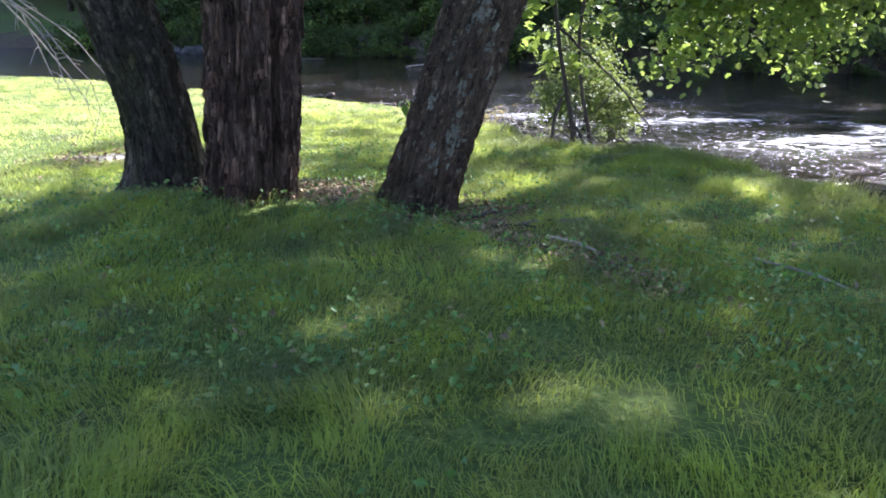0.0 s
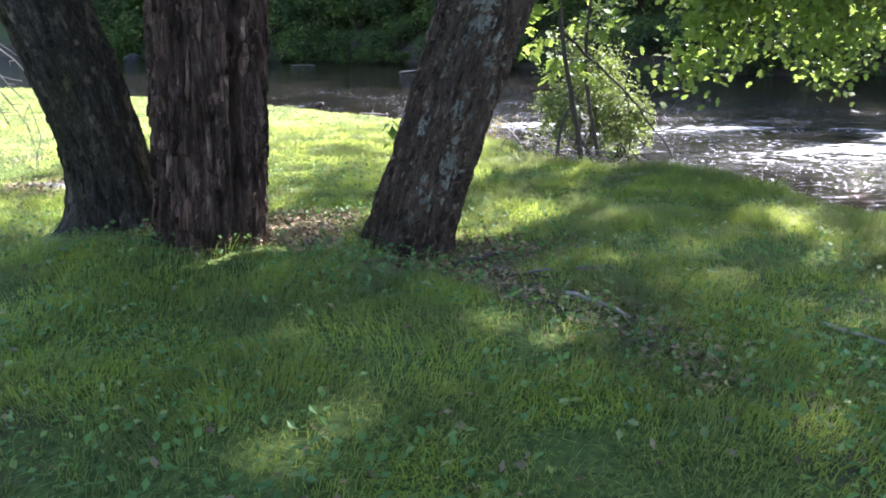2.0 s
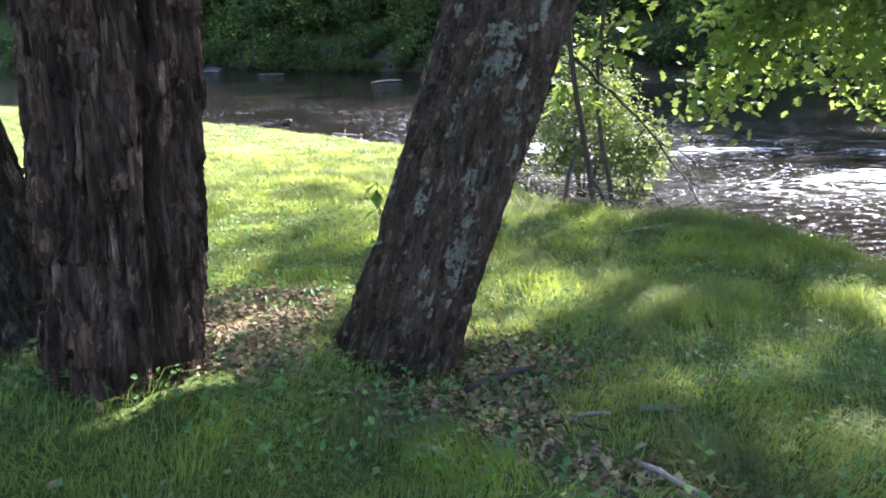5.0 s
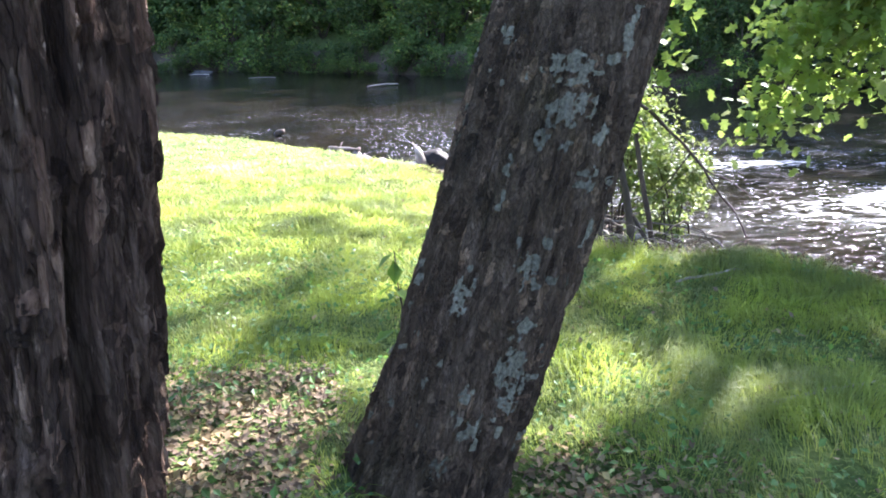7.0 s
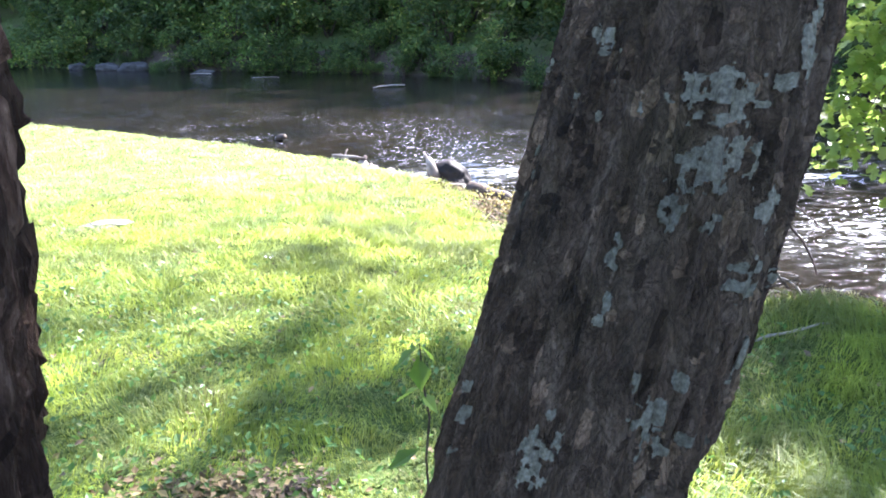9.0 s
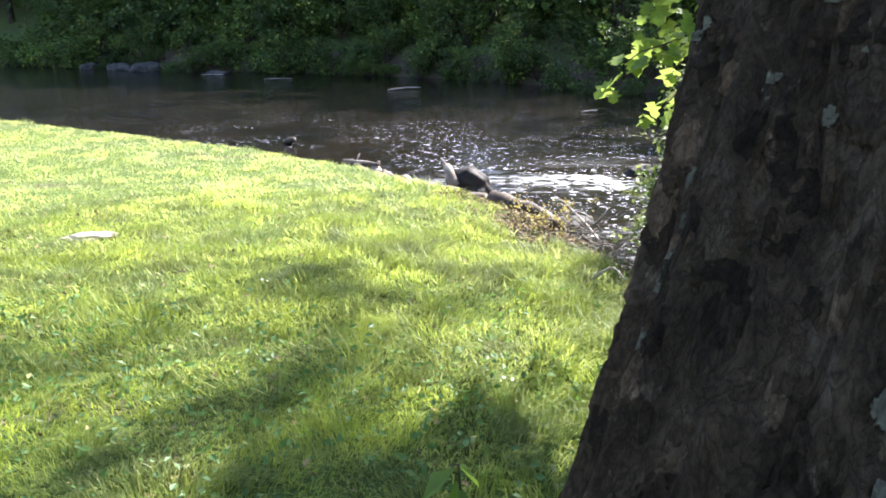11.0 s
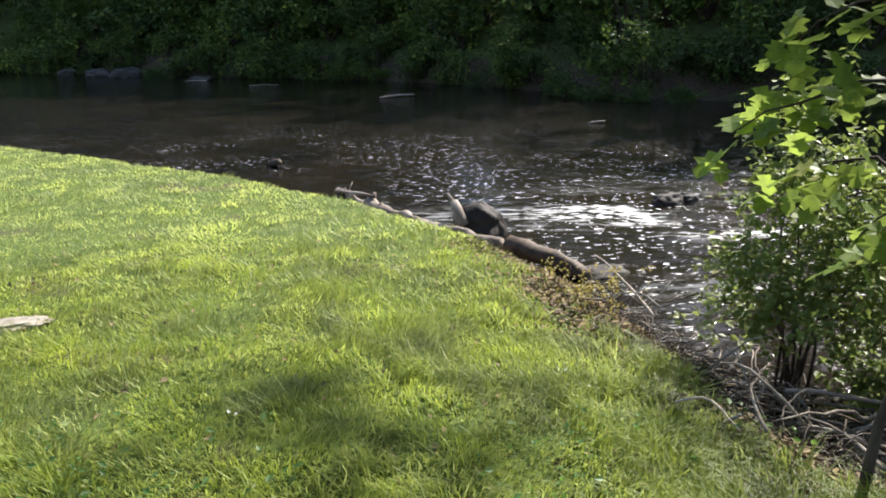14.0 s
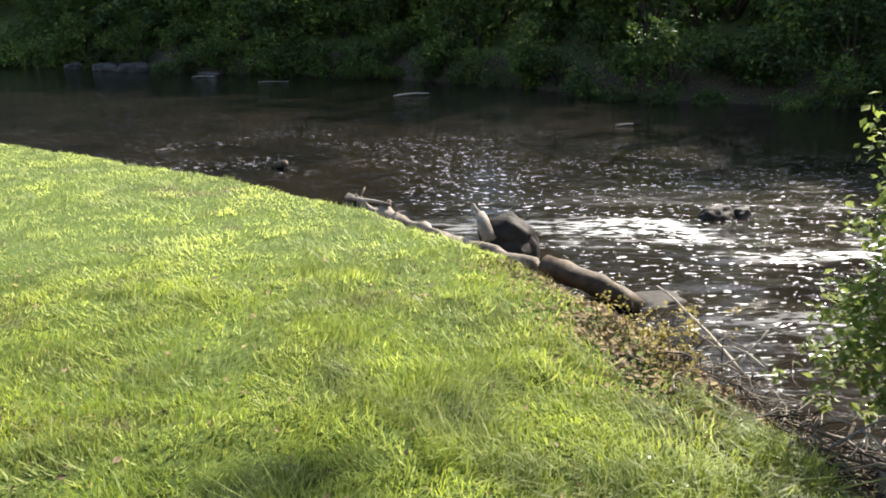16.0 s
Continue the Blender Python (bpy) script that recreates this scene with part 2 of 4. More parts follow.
def water_material():
    m = bpy.data.materials.new("river_water")
    m.use_nodes = True
    nt = m.node_tree
    bs = nt.nodes["Principled BSDF"]
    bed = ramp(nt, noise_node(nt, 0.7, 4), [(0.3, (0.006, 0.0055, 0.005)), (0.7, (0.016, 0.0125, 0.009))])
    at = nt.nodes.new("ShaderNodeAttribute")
    at.attribute_name = "foam_and_sheen"
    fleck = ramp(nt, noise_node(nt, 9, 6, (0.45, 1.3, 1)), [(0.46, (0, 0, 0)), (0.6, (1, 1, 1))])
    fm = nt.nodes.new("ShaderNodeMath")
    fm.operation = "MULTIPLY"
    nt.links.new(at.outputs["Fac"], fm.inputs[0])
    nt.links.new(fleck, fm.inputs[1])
    # white dashes: foam flecks, and sun glints painted into the base colour
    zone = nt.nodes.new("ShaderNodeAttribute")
    zone.attribute_name = "riffle_glints"
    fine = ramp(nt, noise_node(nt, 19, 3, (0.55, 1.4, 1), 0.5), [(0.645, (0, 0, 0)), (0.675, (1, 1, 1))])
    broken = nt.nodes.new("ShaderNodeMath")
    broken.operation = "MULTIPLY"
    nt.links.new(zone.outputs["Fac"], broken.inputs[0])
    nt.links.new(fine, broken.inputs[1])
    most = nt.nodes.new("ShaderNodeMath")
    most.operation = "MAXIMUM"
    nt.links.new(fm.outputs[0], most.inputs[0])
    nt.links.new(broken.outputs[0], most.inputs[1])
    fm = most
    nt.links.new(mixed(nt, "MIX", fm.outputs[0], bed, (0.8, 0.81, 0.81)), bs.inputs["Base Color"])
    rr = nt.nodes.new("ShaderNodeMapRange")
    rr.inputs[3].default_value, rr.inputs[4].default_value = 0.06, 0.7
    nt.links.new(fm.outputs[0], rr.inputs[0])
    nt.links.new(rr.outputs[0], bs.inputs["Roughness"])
    bs.inputs["IOR"].default_value = 1.33
    b = nt.nodes.new("ShaderNodeBump")
    b.inputs["Strength"].default_value, b.inputs["Distance"].default_value = 0.7, 0.02
    peaks = ramp(nt, noise_node(nt, 7.0, 4, (0.5, 1.5, 1), 0.55), [(0.35, (0, 0, 0)), (0.56, (0.10, 0.10, 0.10)), (0.74, (1, 1, 1))])
    nt.links.new(peaks, b.inputs["Height"])
    nt.links.new(b.outputs[0], bs.inputs["Normal"])
    return m


SOIL = ground_material()
WATER = water_material()


# ---- building tools ----
def lattice(ix, iy, seed):
    h = np.sin(ix * 127.1 + iy * 311.7 + seed * 74.7) * 43758.5453
    return h - np.floor(h)


def vnoise(x, y, seed=0.0):
    """Smooth value noise, 0 to 1."""
    x, y = np.asarray(x, float), np.asarray(y, float)
    ix, iy = np.floor(x), np.floor(y)
    fx, fy = x - ix, y - iy
    fx, fy = fx * fx * (3 - 2 * fx), fy * fy * (3 - 2 * fy)
    a, b = lattice(ix, iy, seed), lattice(ix + 1, iy, seed)
    c, d = lattice(ix, iy + 1, seed), lattice(ix + 1, iy + 1, seed)
    return (a * (1 - fx) + b * fx) * (1 - fy) + (c * (1 - fx) + d * fx) * fy


def fbm(x, y, seed=0.0, octaves=4):
    total, amp, norm = 0.0, 1.0, 0.0
    for k in range(octaves):
        total = total + amp * vnoise(x * 2 ** k, y * 2 ** k, seed + 11 * k)
        norm += amp
        amp *= 0.5
    return total / norm


def mesh_of(name, verts, groups, material, smooth=False):
    """A mesh from arrays: verts (n, 3) and one or more arrays of faces (m, 3 or 4)."""
    me = bpy.data.meshes.new(name)
    verts = np.asarray(verts, np.float32)
    groups = [np.asarray(g, np.int32) for g in groups if len(g)]
    me.vertices.add(len(verts))
    me.vertices.foreach_set("co", verts.ravel())
    loops = np.concatenate([g.ravel() for g in groups])
    sizes = np.concatenate([np.full(len(g), g.shape[1], np.int32) for g in groups])
    me.loops.add(len(loops))
    me.loops.foreach_set("vertex_index", loops)
    me.polygons.add(len(sizes))
    me.polygons.foreach_set("loop_start", np.concatenate([[0], np.cumsum(sizes)[:-1]]).astype(np.int32))
    me.polygons.foreach_set("loop_total", sizes)
    me.polygons.foreach_set("use_smooth", np.full(len(sizes), smooth, bool))
    me.update(calc_edges=True)
    me.materials.append(material)
    return me


def part(name, me, parent=None, label="", m=None):
    ob = new(name, me)
    if parent is not None:
        ob.parent = parent
    if m is not None:
        ob.matrix_basis = m
    return tagged(ob, label) if label else ob


def empty(name, at=(0, 0, 0)):
    ob = new(name)
    ob.location = at
    ob.empty_display_size = 0.1
    return ob


def tube_arrays(points, radii, sides=6):
    """Vertices and quads of a round tapering tube along points."""
    pts = [Vector(p) for p in points]
    verts, quads = [], []
    for i, p in enumerate(pts):
        d = (pts[min(i + 1, len(pts) - 1)] - pts[max(i - 1, 0)]).normalized()
        a = d.cross(Vector((0, 0, 1)) if abs(d.z) < 0.9 else Vector((1, 0, 0))).normalized()
        b = d.cross(a)
        for k in range(sides):
            w = 2 * math.pi * k / sides
            verts.append(p + radii[i] * (math.cos(w) * a + math.sin(w) * b))
    for i in range(len(pts) - 1):
        for k in range(sides):
            j = (k + 1) % sides
            quads.append((i * sides + k, i * sides + j, (i + 1) * sides + j, (i + 1) * sides + k))
    n = len(pts)
    caps = [tuple(reversed(range(sides))), tuple((n - 1) * sides + k for k in range(sides))]
    return verts, quads, caps


def tube(name, runs, material, sides=6, smooth=True):
    """One mesh of several tubes: runs of (points, radii)."""
    me = bpy.data.meshes.new(name)
    verts, faces = [], []
    for points, radii in runs:
        v, q, c = tube_arrays(points, radii, sides)
        o = len(verts)
        verts += v
        faces += [tuple(o + i for i in f) for f in q + c]
    me.from_pydata([tuple(v) for v in verts], [], faces)
    for p in me.polygons:
        p.use_smooth = smooth
    me.materials.append(material)
    return me


def bend(a, b, sag, steps, rng, wobble=0.0):
    """Points from a to b, bowed by the vector sag, with a little wobble."""
    a, b, sag = Vector(a), Vector(b), Vector(sag)
    out = []
    for i in range(steps + 1):
        u = i / steps
        p = a.lerp(b, u) + sag * (4 * u * (1 - u))
        if 0 < i < steps and wobble:
            p += Vector([rng.uniform(-wobble, wobble) for _ in range(3)])
        out.append(p)
    return out


def leaf_cloud(centres, size, rng, droop=0.3, outline=None, spread=0.25):
    """Arrays of many leaves round the centres: each a folded outline of its own turn and tilt."""
    shape = np.asarray(outline if outline is not None else OVAL, float)
    n = len(centres)
    s = size * rng.uniform(1 - spread, 1 + spread, n)
    yaw = rng.uniform(0, 2 * np.pi, n)
    pitch = rng.normal(-droop, 0.45, n)
    roll = rng.normal(0, 0.5, n)
    cy, sy, cp, sp, cr, sr = np.cos(yaw), np.sin(yaw), np.cos(pitch), np.sin(pitch), np.cos(roll), np.sin(roll)
    ahead = np.stack([cy * cp, sy * cp, sp], 1)
    side0 = np.stack([-sy, cy, np.zeros(n)], 1)
    up0 = np.cross(ahead, side0)
    side = side0 * cr[:, None] + up0 * sr[:, None]
    up = np.cross(ahead, side)
    k = len(shape)
    local = shape[None, :, :] * s[:, None, None]
    verts = centres[:, None, :] + local[..., :1] * ahead[:, None] + local[..., 1:2] * side[:, None] + local[..., 2:3] * up[:, None]
    return verts.reshape(-1, 3), k, n


OVAL = [(0, 0, 0), (0.5, 0.32, 0.06), (1, 0, -0.08), (0.5, -0.32, 0.06)]
LOBED = [(0.42, 0, 0), (0, 0, 0.02), (0.02, 0.30, 0.05), (0.26, 0.22, 0.03), (0.38, 0.56, 0.02), (0.55, 0.24, 0.03), (0.80, 0.30, -0.01),
         (1.0, 0, -0.08), (0.80, -0.30, -0.01), (0.55, -0.24, 0.03), (0.38, -0.56, 0.02), (0.26, -0.22, 0.03), (0.02, -0.30, 0.05)]


def leaves_mesh(name, centres, size, material, seed, droop=0.3, outline=None, spread=0.25):
    rng = np.random.default_rng(seed)
    v, k, n = leaf_cloud(np.asarray(centres, float), size, rng, droop, outline, spread)
    base = (np.arange(n) * k)[:, None]
    if k == 4:
        return mesh_of(name, v, [np.concatenate([base + np.array([0, 1, 2]), base + np.array([0, 2, 3])])], material)
    tris = [base + np.array([0, i, i + 1 if i + 1 < k else 1]) for i in range(1, k)]
    return mesh_of(name, v, [np.concatenate(tris)], material)


# ---- the lie of the land ----
LIP = [(3.4, -60), (3.4, 3), (3.34, 5.2), (3.22, 6.6), (3.0, 7.7), (2.5, 8.5), (1.85, 8.74), (1.34, 8.98), (1.08, 9.75), (0.92, 10.5), (0.64, 11.5),
       (0.26, 12.6), (-0.32, 13.95), (-1.2, 15.15), (-3.1, 16.95), (-4.2, 17.75), (-6.0, 19.0), (-7.7, 20.1), (-12.0, 23.2), (-60, 46)]
FAR_SHORE = [(-90, 62), (-23, 48.5), (-11.6, 41.5), (-4.3, 38.2), (1.0, 34.3), (4.5, 30.0), (6.8, 27.6), (10.8, 26.0), (14.4, 25.2), (30, 21), (120, 2)]
WATER_Z = -0.6


def beyond(line, x, y):
    """Distance to a broken line, positive on its right-hand side as it runs."""
    x, y = np.asarray(x, float), np.asarray(y, float)
    best, sign = np.full(x.shape, 1e9), np.ones(x.shape)
    for (ax, ay), (bx, by) in zip(line, line[1:]):
        dx, dy = bx - ax, by - ay
        u = np.clip(((x - ax) * dx + (y - ay) * dy) / (dx * dx + dy * dy), 0, 1)
        px, py = x - ax - u * dx, y - ay - u * dy
        d = np.hypot(px, py)
        cross = dx * (y - ay) - dy * (x - ax)
        near = d < best
        best, sign = np.where(near, d, best), np.where(near, np.where(cross < 0, 1.0, -1.0), sign)
    return best * sign


def land(x, y):
    """Height of the ground."""
    x, y = np.asarray(x, float), np.asarray(y, float)
    z = np.interp(y, [-10, 1.0, 2.6, 4.0, 5.6, 7.0, 10.2, 12, 14.4, 18, 24], [0.16, 0.15, 0.10, 0.03, -0.03, -0.12, -0.13, -0.20, -0.36, -0.42, -0.42])
    z = z + 0.17 * np.exp(-((x + 1.62) ** 2 + (y - 5.1) ** 2) / 1.0) - 0.10 * np.exp(-((x - 0.1) ** 2 + (y - 5.45) ** 2) / 0.3)
    z = z + 0.05 * (fbm(x * 0.9, y * 0.9, 3) - 0.5) + 0.035 * (fbm(x * 4, y * 4, 5, 3) - 0.5)
    d = beyond(LIP, x, y) + 0.22 * (fbm(x * 1.6, y * 1.6, 8, 3) - 0.5)
    u = np.clip((d + 0.12) / 0.75, 0, 1)
    z = z * (1 - u * u * (3 - 2 * u)) + (-0.95) * (u * u * (3 - 2 * u))
    z = z + 0.48 * np.exp(-((x - 1.78) / 0.42) ** 2 - ((y - 9.5) / 0.65) ** 2) * u   # the heap under the brushwood
    f = -beyond(FAR_SHORE, x, y) + 0.8 * (fbm(x * 0.4, y * 0.4, 9, 3) - 0.5)
    v = np.clip(f / 1.6, 0, 1)
    # the hill behind the woods is added to keep sky out of the water
    z = z + v * 0.9 + np.clip(f - 1.0, 0, 34) * 0.46
    return z


def land_at(x, y):
    return float(land(np.array([x]), np.array([y]))[0])


# ---- ground and river ----
def grid_mesh(name, xs, ys, height, material):
    X, Y = np.meshgrid(xs, ys)
    verts = np.stack([X, Y, height(X, Y)], -1).reshape(-1, 3)
    nx, ny = len(xs), len(ys)
    i = (np.arange(ny - 1)[:, None] * nx + np.arange(nx - 1)[None, :]).ravel()
    return mesh_of(name, verts, [np.stack([i, i + 1, i + nx + 1, i + nx], 1)], material, True)


xs = np.concatenate([np.linspace(-400, -30, 12), np.linspace(-28, -8.5, 40), np.arange(-8, 6, 0.075), np.linspace(6.2, 30, 60), np.linspace(34, 400, 12)])
ys = np.concatenate([np.linspace(-400, -8, 12), np.linspace(-7, 0.5, 20), np.arange(0.6, 21, 0.075), np.linspace(21.3, 60, 90), np.linspace(64, 500, 12)])
ground = tagged(part("ground", grid_mesh("ground", xs, ys, land, SOIL)), "grassy soil of a riverside lawn with a low eroded bank", "ground", kind="structure")


def ripple(x, y):
    """Height of the water over its level: long low crests across the view, steeper in the shallow run."""
    run = np.exp(-((x - 4.6) / 5.2) ** 2 - ((y - 14.0 + 0.12 * (x - 4)) / 3.0) ** 2)
    low = fbm(x * 0.55 + 0.25 * y, y * 2.1, 21, 4) - 0.5
    quick = fbm(x * 1.7, y * 5.2, 25, 3) - 0.5
    return 0.012 * low + run * (0.07 * low + 0.04 * quick) + 0.004 * quick


wx = np.concatenate([np.linspace(-150, -14, 30), np.linspace(-13.5, -4, 70), np.arange(-3.9, 9, 0.085), np.linspace(9.2, 20, 60), np.linspace(21, 150, 30)])
wy = np.concatenate([np.linspace(-60, 4, 20), np.arange(4.2, 20, 0.075), np.arange(20.1, 46, 0.22), np.linspace(47, 80, 12)])
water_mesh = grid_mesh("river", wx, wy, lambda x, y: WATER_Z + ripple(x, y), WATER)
co = np.empty(len(water_mesh.vertices) * 3, np.float32)
water_mesh.vertices.foreach_get("co", co)
co = co.reshape(-1, 3)
cx, cy = co[:, 0], co[:, 1]
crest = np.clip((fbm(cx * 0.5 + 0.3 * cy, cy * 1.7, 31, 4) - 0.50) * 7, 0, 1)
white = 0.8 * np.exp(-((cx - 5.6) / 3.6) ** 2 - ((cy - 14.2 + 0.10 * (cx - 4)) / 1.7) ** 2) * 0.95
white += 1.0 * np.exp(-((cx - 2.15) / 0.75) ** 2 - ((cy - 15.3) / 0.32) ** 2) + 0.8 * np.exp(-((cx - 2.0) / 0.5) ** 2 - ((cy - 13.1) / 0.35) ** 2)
# the sky's sheen on the right-hand water, painted white like the foam
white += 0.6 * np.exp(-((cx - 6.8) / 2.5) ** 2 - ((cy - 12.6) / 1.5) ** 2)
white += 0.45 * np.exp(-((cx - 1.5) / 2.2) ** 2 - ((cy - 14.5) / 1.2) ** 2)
foam_and_sheen = np.clip(white * crest * 1.05, 0, 1).astype(np.float32)
water_mesh.attributes.new("foam_and_sheen", "FLOAT", "POINT").data.foreach_set("value", foam_and_sheen)
# where the flecks and painted sun glints lie on the water
riffle_glints = np.exp(-((cx - 3.0) / 5.5) ** 2 - ((cy - 14.5) / 4.2) ** 2) + 0.7 * np.exp(-((cx - 6.5) / 3.0) ** 2 - ((cy - 12.0) / 2.5) ** 2) + 0.55 * np.exp(-((cx + 2.5) / 5.0) ** 2 - ((cy - 20.0) / 3.0) ** 2)
riffle_glints = np.clip(riffle_glints * np.clip((cy - 10.0) / 4.5 + np.clip((cx - 2.5) / 1.5, 0, 1), 0.15, 1) * np.clip(0.2 + 3.2 * (fbm(cx * 0.6, cy * 0.9, 35, 3) - 0.36), 0, 1) * 1.3, 0, 1).astype(np.float32)
water_mesh.attributes.new("riffle_glints", "FLOAT", "POINT").data.foreach_set("value", riffle_glints)
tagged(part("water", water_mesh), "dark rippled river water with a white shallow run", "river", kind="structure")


# ---- big trees ----
def trunk_mesh(name, axis, radius, relief, z0, z1, sides, rings, material):
    zs = np.concatenate([np.linspace(z0, 2.1, int(rings * 0.8)), np.linspace(2.12, z1, rings - int(rings * 0.8))])
    th = np.linspace(0, 2 * np.pi, sides, endpoint=False)
    T, Z = np.meshgrid(th, zs)
    ax, ay = axis(Z)
    r = radius(Z) + relief(T, Z)
    verts = np.stack([ax + r * np.cos(T), ay + r * np.sin(T), Z], -1).reshape(-1, 3)
    i = np.arange(rings - 1)[:, None] * sides
    k = np.arange(sides)[None, :]
    j = (k + 1) % sides
    quads = np.stack([i + k, i + j, i + sides + j, i + sides + k], -1).reshape(-1, 4)
    return mesh_of(name, verts, [quads], material, True)


def around(T, Z, ft, fz, seed, octaves=3):
    """Noise on a trunk's skin that closes round it: it is sampled on a cylinder."""
    return 0.5 * (fbm(np.cos(T) * ft + Z * fz * 0.31, np.sin(T) * ft + Z * fz, seed, octaves) + fbm(np.sin(T) * ft - Z * fz * 0.27, np.cos(T) * ft + Z * fz, seed + 50, octaves))


def hollow(T, Z):
    """The dark split in the shaggy trunk, widest at its foot."""
    wide = 0.10 + 0.09 * np.clip((0.75 - Z) / 0.6, 0, 1)
    turn = (T - radians(318) - 0.06 * np.sin(5 * Z) + np.pi) % (2 * np.pi) - np.pi
    return np.exp(-(turn / wide) ** 4) * np.clip((1.35 - Z) / 0.5, 0, 1)


def shaggy(T, Z):
    long = around(T, Z, 5.0, 1.1, 41)
    plates = np.clip((around(T, Z, 9.0, 2.6, 43, 2) - 0.47) * 9, 0, 1)
    fine = around(T, Z, 22.0, 7.0, 47)
    return 0.085 * (long - 0.5) + 0.036 * plates + 0.034 * (fine - 0.5) - 0.12 * hollow(T, Z)


def plated(T, Z):
    flakes = np.clip((around(T, Z, 11.0, 5.0, 61, 2) - 0.48) * 8, 0, 1)
    ridge = np.exp(-(((T - radians(250) - 0.2 * Z + np.pi) % (2 * np.pi) - np.pi) / 0.16) ** 2)
    return 0.05 * (around(T, Z, 2.5, 1.2, 63) - 0.5) + 0.020 * flakes + 0.026 * (around(T, Z, 24, 9, 65) - 0.5) + 0.02 * ridge - 0.0123 * np.cos(2 * T) - 0.017 * np.sin(2 * T)


def mossy(T, Z):
    return 0.06 * (around(T, Z, 4.0, 1.0, 71) - 0.5) + 0.012 * np.clip((around(T, Z, 10, 5, 73, 2) - 0.48) * 8, 0, 1) + 0.016 * (around(T, Z, 24, 9, 75) - 0.5)


def axis_shaggy(Z):
    Z2 = np.clip(Z, -0.4, 2.2)
    return -1.367 + 0.0986 * Z2 - 0.0141 * Z2 * Z2 + 0.02 * np.clip(Z - 2.2, 0, 9), 5.264 + 0.042 * Z


def axis_leaning(Z):
    Z2 = np.clip(Z, -0.4, 2.0)
    return (-0.195 + 0.3185 * Z2 + 0.0412 * Z2 ** 2 - 0.0086 * Z2 ** 3 + 0.30 * np.clip(Z - 2.0, 0, 9),
            5.801 - 0.198 * Z2 + 0.2519 * Z2 ** 2 + 0.35 * np.clip(Z - 2.0, 0, 9))


def axis_mossy(Z):
    Z2 = np.clip(Z, -0.4, 2.0)
    return -2.133 + 0.061 * Z2 - 0.145 * Z2 * Z2 - 0.3 * np.clip(Z - 2.0, 0, 9), 5.818 - 0.063 * Z2


def girth_shaggy(Z):
    return 0.279 - 0.009 * Z + 0.024 * np.exp(-np.clip(Z + 0.1, 0, 9) / 0.12)


def girth_leaning(Z):
    Z2 = np.clip(Z, -0.4, 1.8)
    return 0.299 - 0.0708 * Z2 + 0.0486 * Z2 * Z2 - 0.02 * np.clip(Z - 1.8, 0, 9) + 0.027 * np.exp(-np.clip(Z + 0.1, 0, 9) / 0.14)


def girth_mossy(Z):
    return 0.218 + 0.033 * np.clip(Z, -0.4, 1.6) - 0.02 * np.clip(Z - 1.6, 0, 9) + 0.258 * np.exp(-np.clip(Z + 0.006, 0, 9) / 0.2)


# Sun flecks wanted on the ground (ends, width); the crowns are cut to suit
SUN_GAPS = [((-1.15, 5.15), (-1.8, 3.6), 0.26), ((-0.45, 4.2), (-0.52, 4.1), 0.12), ((0.3, 4.25), (0.38, 4.1), 0.13), ((-1.0, 2.9), (-0.6, 2.6), 0.12), ((0.4, 2.3), (0.7, 2.2), 0.16)]


def in_gap(p):
    """Whether crown leaves stand in gaps cut to bring sun flecks to chosen spots."""
    high = (p[:, 2] - 0.1) / TO_SUN.z
    gx, gy = p[:, 0] - high * TO_SUN.x, p[:, 1] - high * TO_SUN.y
    hit = np.zeros(len(p), bool)
    for (ax, ay), (bx, by), wide in SUN_GAPS:
        dx, dy = bx - ax, by - ay
        u = np.clip(((gx - ax) * dx + (gy - ay) * dy) / (dx * dx + dy * dy), 0, 1)
        hit |= np.hypot(gx - ax - u * dx, gy - ay - u * dy) < wide
    return hit


def crown_centres(blobs, density, rng):
    """Leaf places in lumps: blobs of (x, y, z, rx, ry, rz)."""
    out = []
    for x, y, z, rx, ry, rz in blobs:
        n = int(density * rx * ry * rz)
        twigs = rng.normal(0, 0.55, (max(3, n // 14), 3)).clip(-1.1, 1.1)
        pick = rng.integers(0, len(twigs), n)
        p = twigs[pick] * (rx, ry, rz) + rng.normal(0, 0.16, (n, 3)) + (x, y, z)
        out.append(p[~in_gap(p)])
    return np.concatenate(out)


def limb_runs(root, blobs, thick, rng):
    runs = []
    for x, y, z, rx, ry, rz in blobs:
        pts = bend(root, (x, y, z), (0, 0, 0.35), 6, rng, 0.12)
        runs.append((pts, [thick * (1 - 0.8 * i / 6) for i in range(7)]))
    return runs


def big_tree(label, axis, radius, relief, material, top, blobs, seed, sides, rings, density, thin=()):
    rng, pyr = np.random.default_rng(seed), random.Random(seed)
    bx, by = axis(np.array(0.0))
    tree = tagged(empty("tree", (float(bx), float(by), land_at(float(bx), float(by)))), label, "tree", "old trees on the lawn")
    off = Matrix.Translation(-tree.location)
    part("trunk", trunk_mesh("trunk", axis, radius, relief, -0.35, top, sides, rings, material), tree, m=off)
    ax, ay = axis(np.array(top))
    root = (float(ax), float(ay), top - 0.15)
    for run in limb_runs(root, list(blobs) + list(thin), float(radius(np.array(top))) * 0.55, pyr):
        part("limb", tube("limb", [run], material, 8), tree, m=off)
    part("crown", leaves_mesh("crown", np.concatenate([crown_centres(blobs, density, rng)] + ([crown_centres(thin, 190, rng)] if thin else [])), 0.25, CANOPY, seed, 0.3), tree, "spring-green maple foliage out of view, placed to shade the lawn", off)
    return tree, off


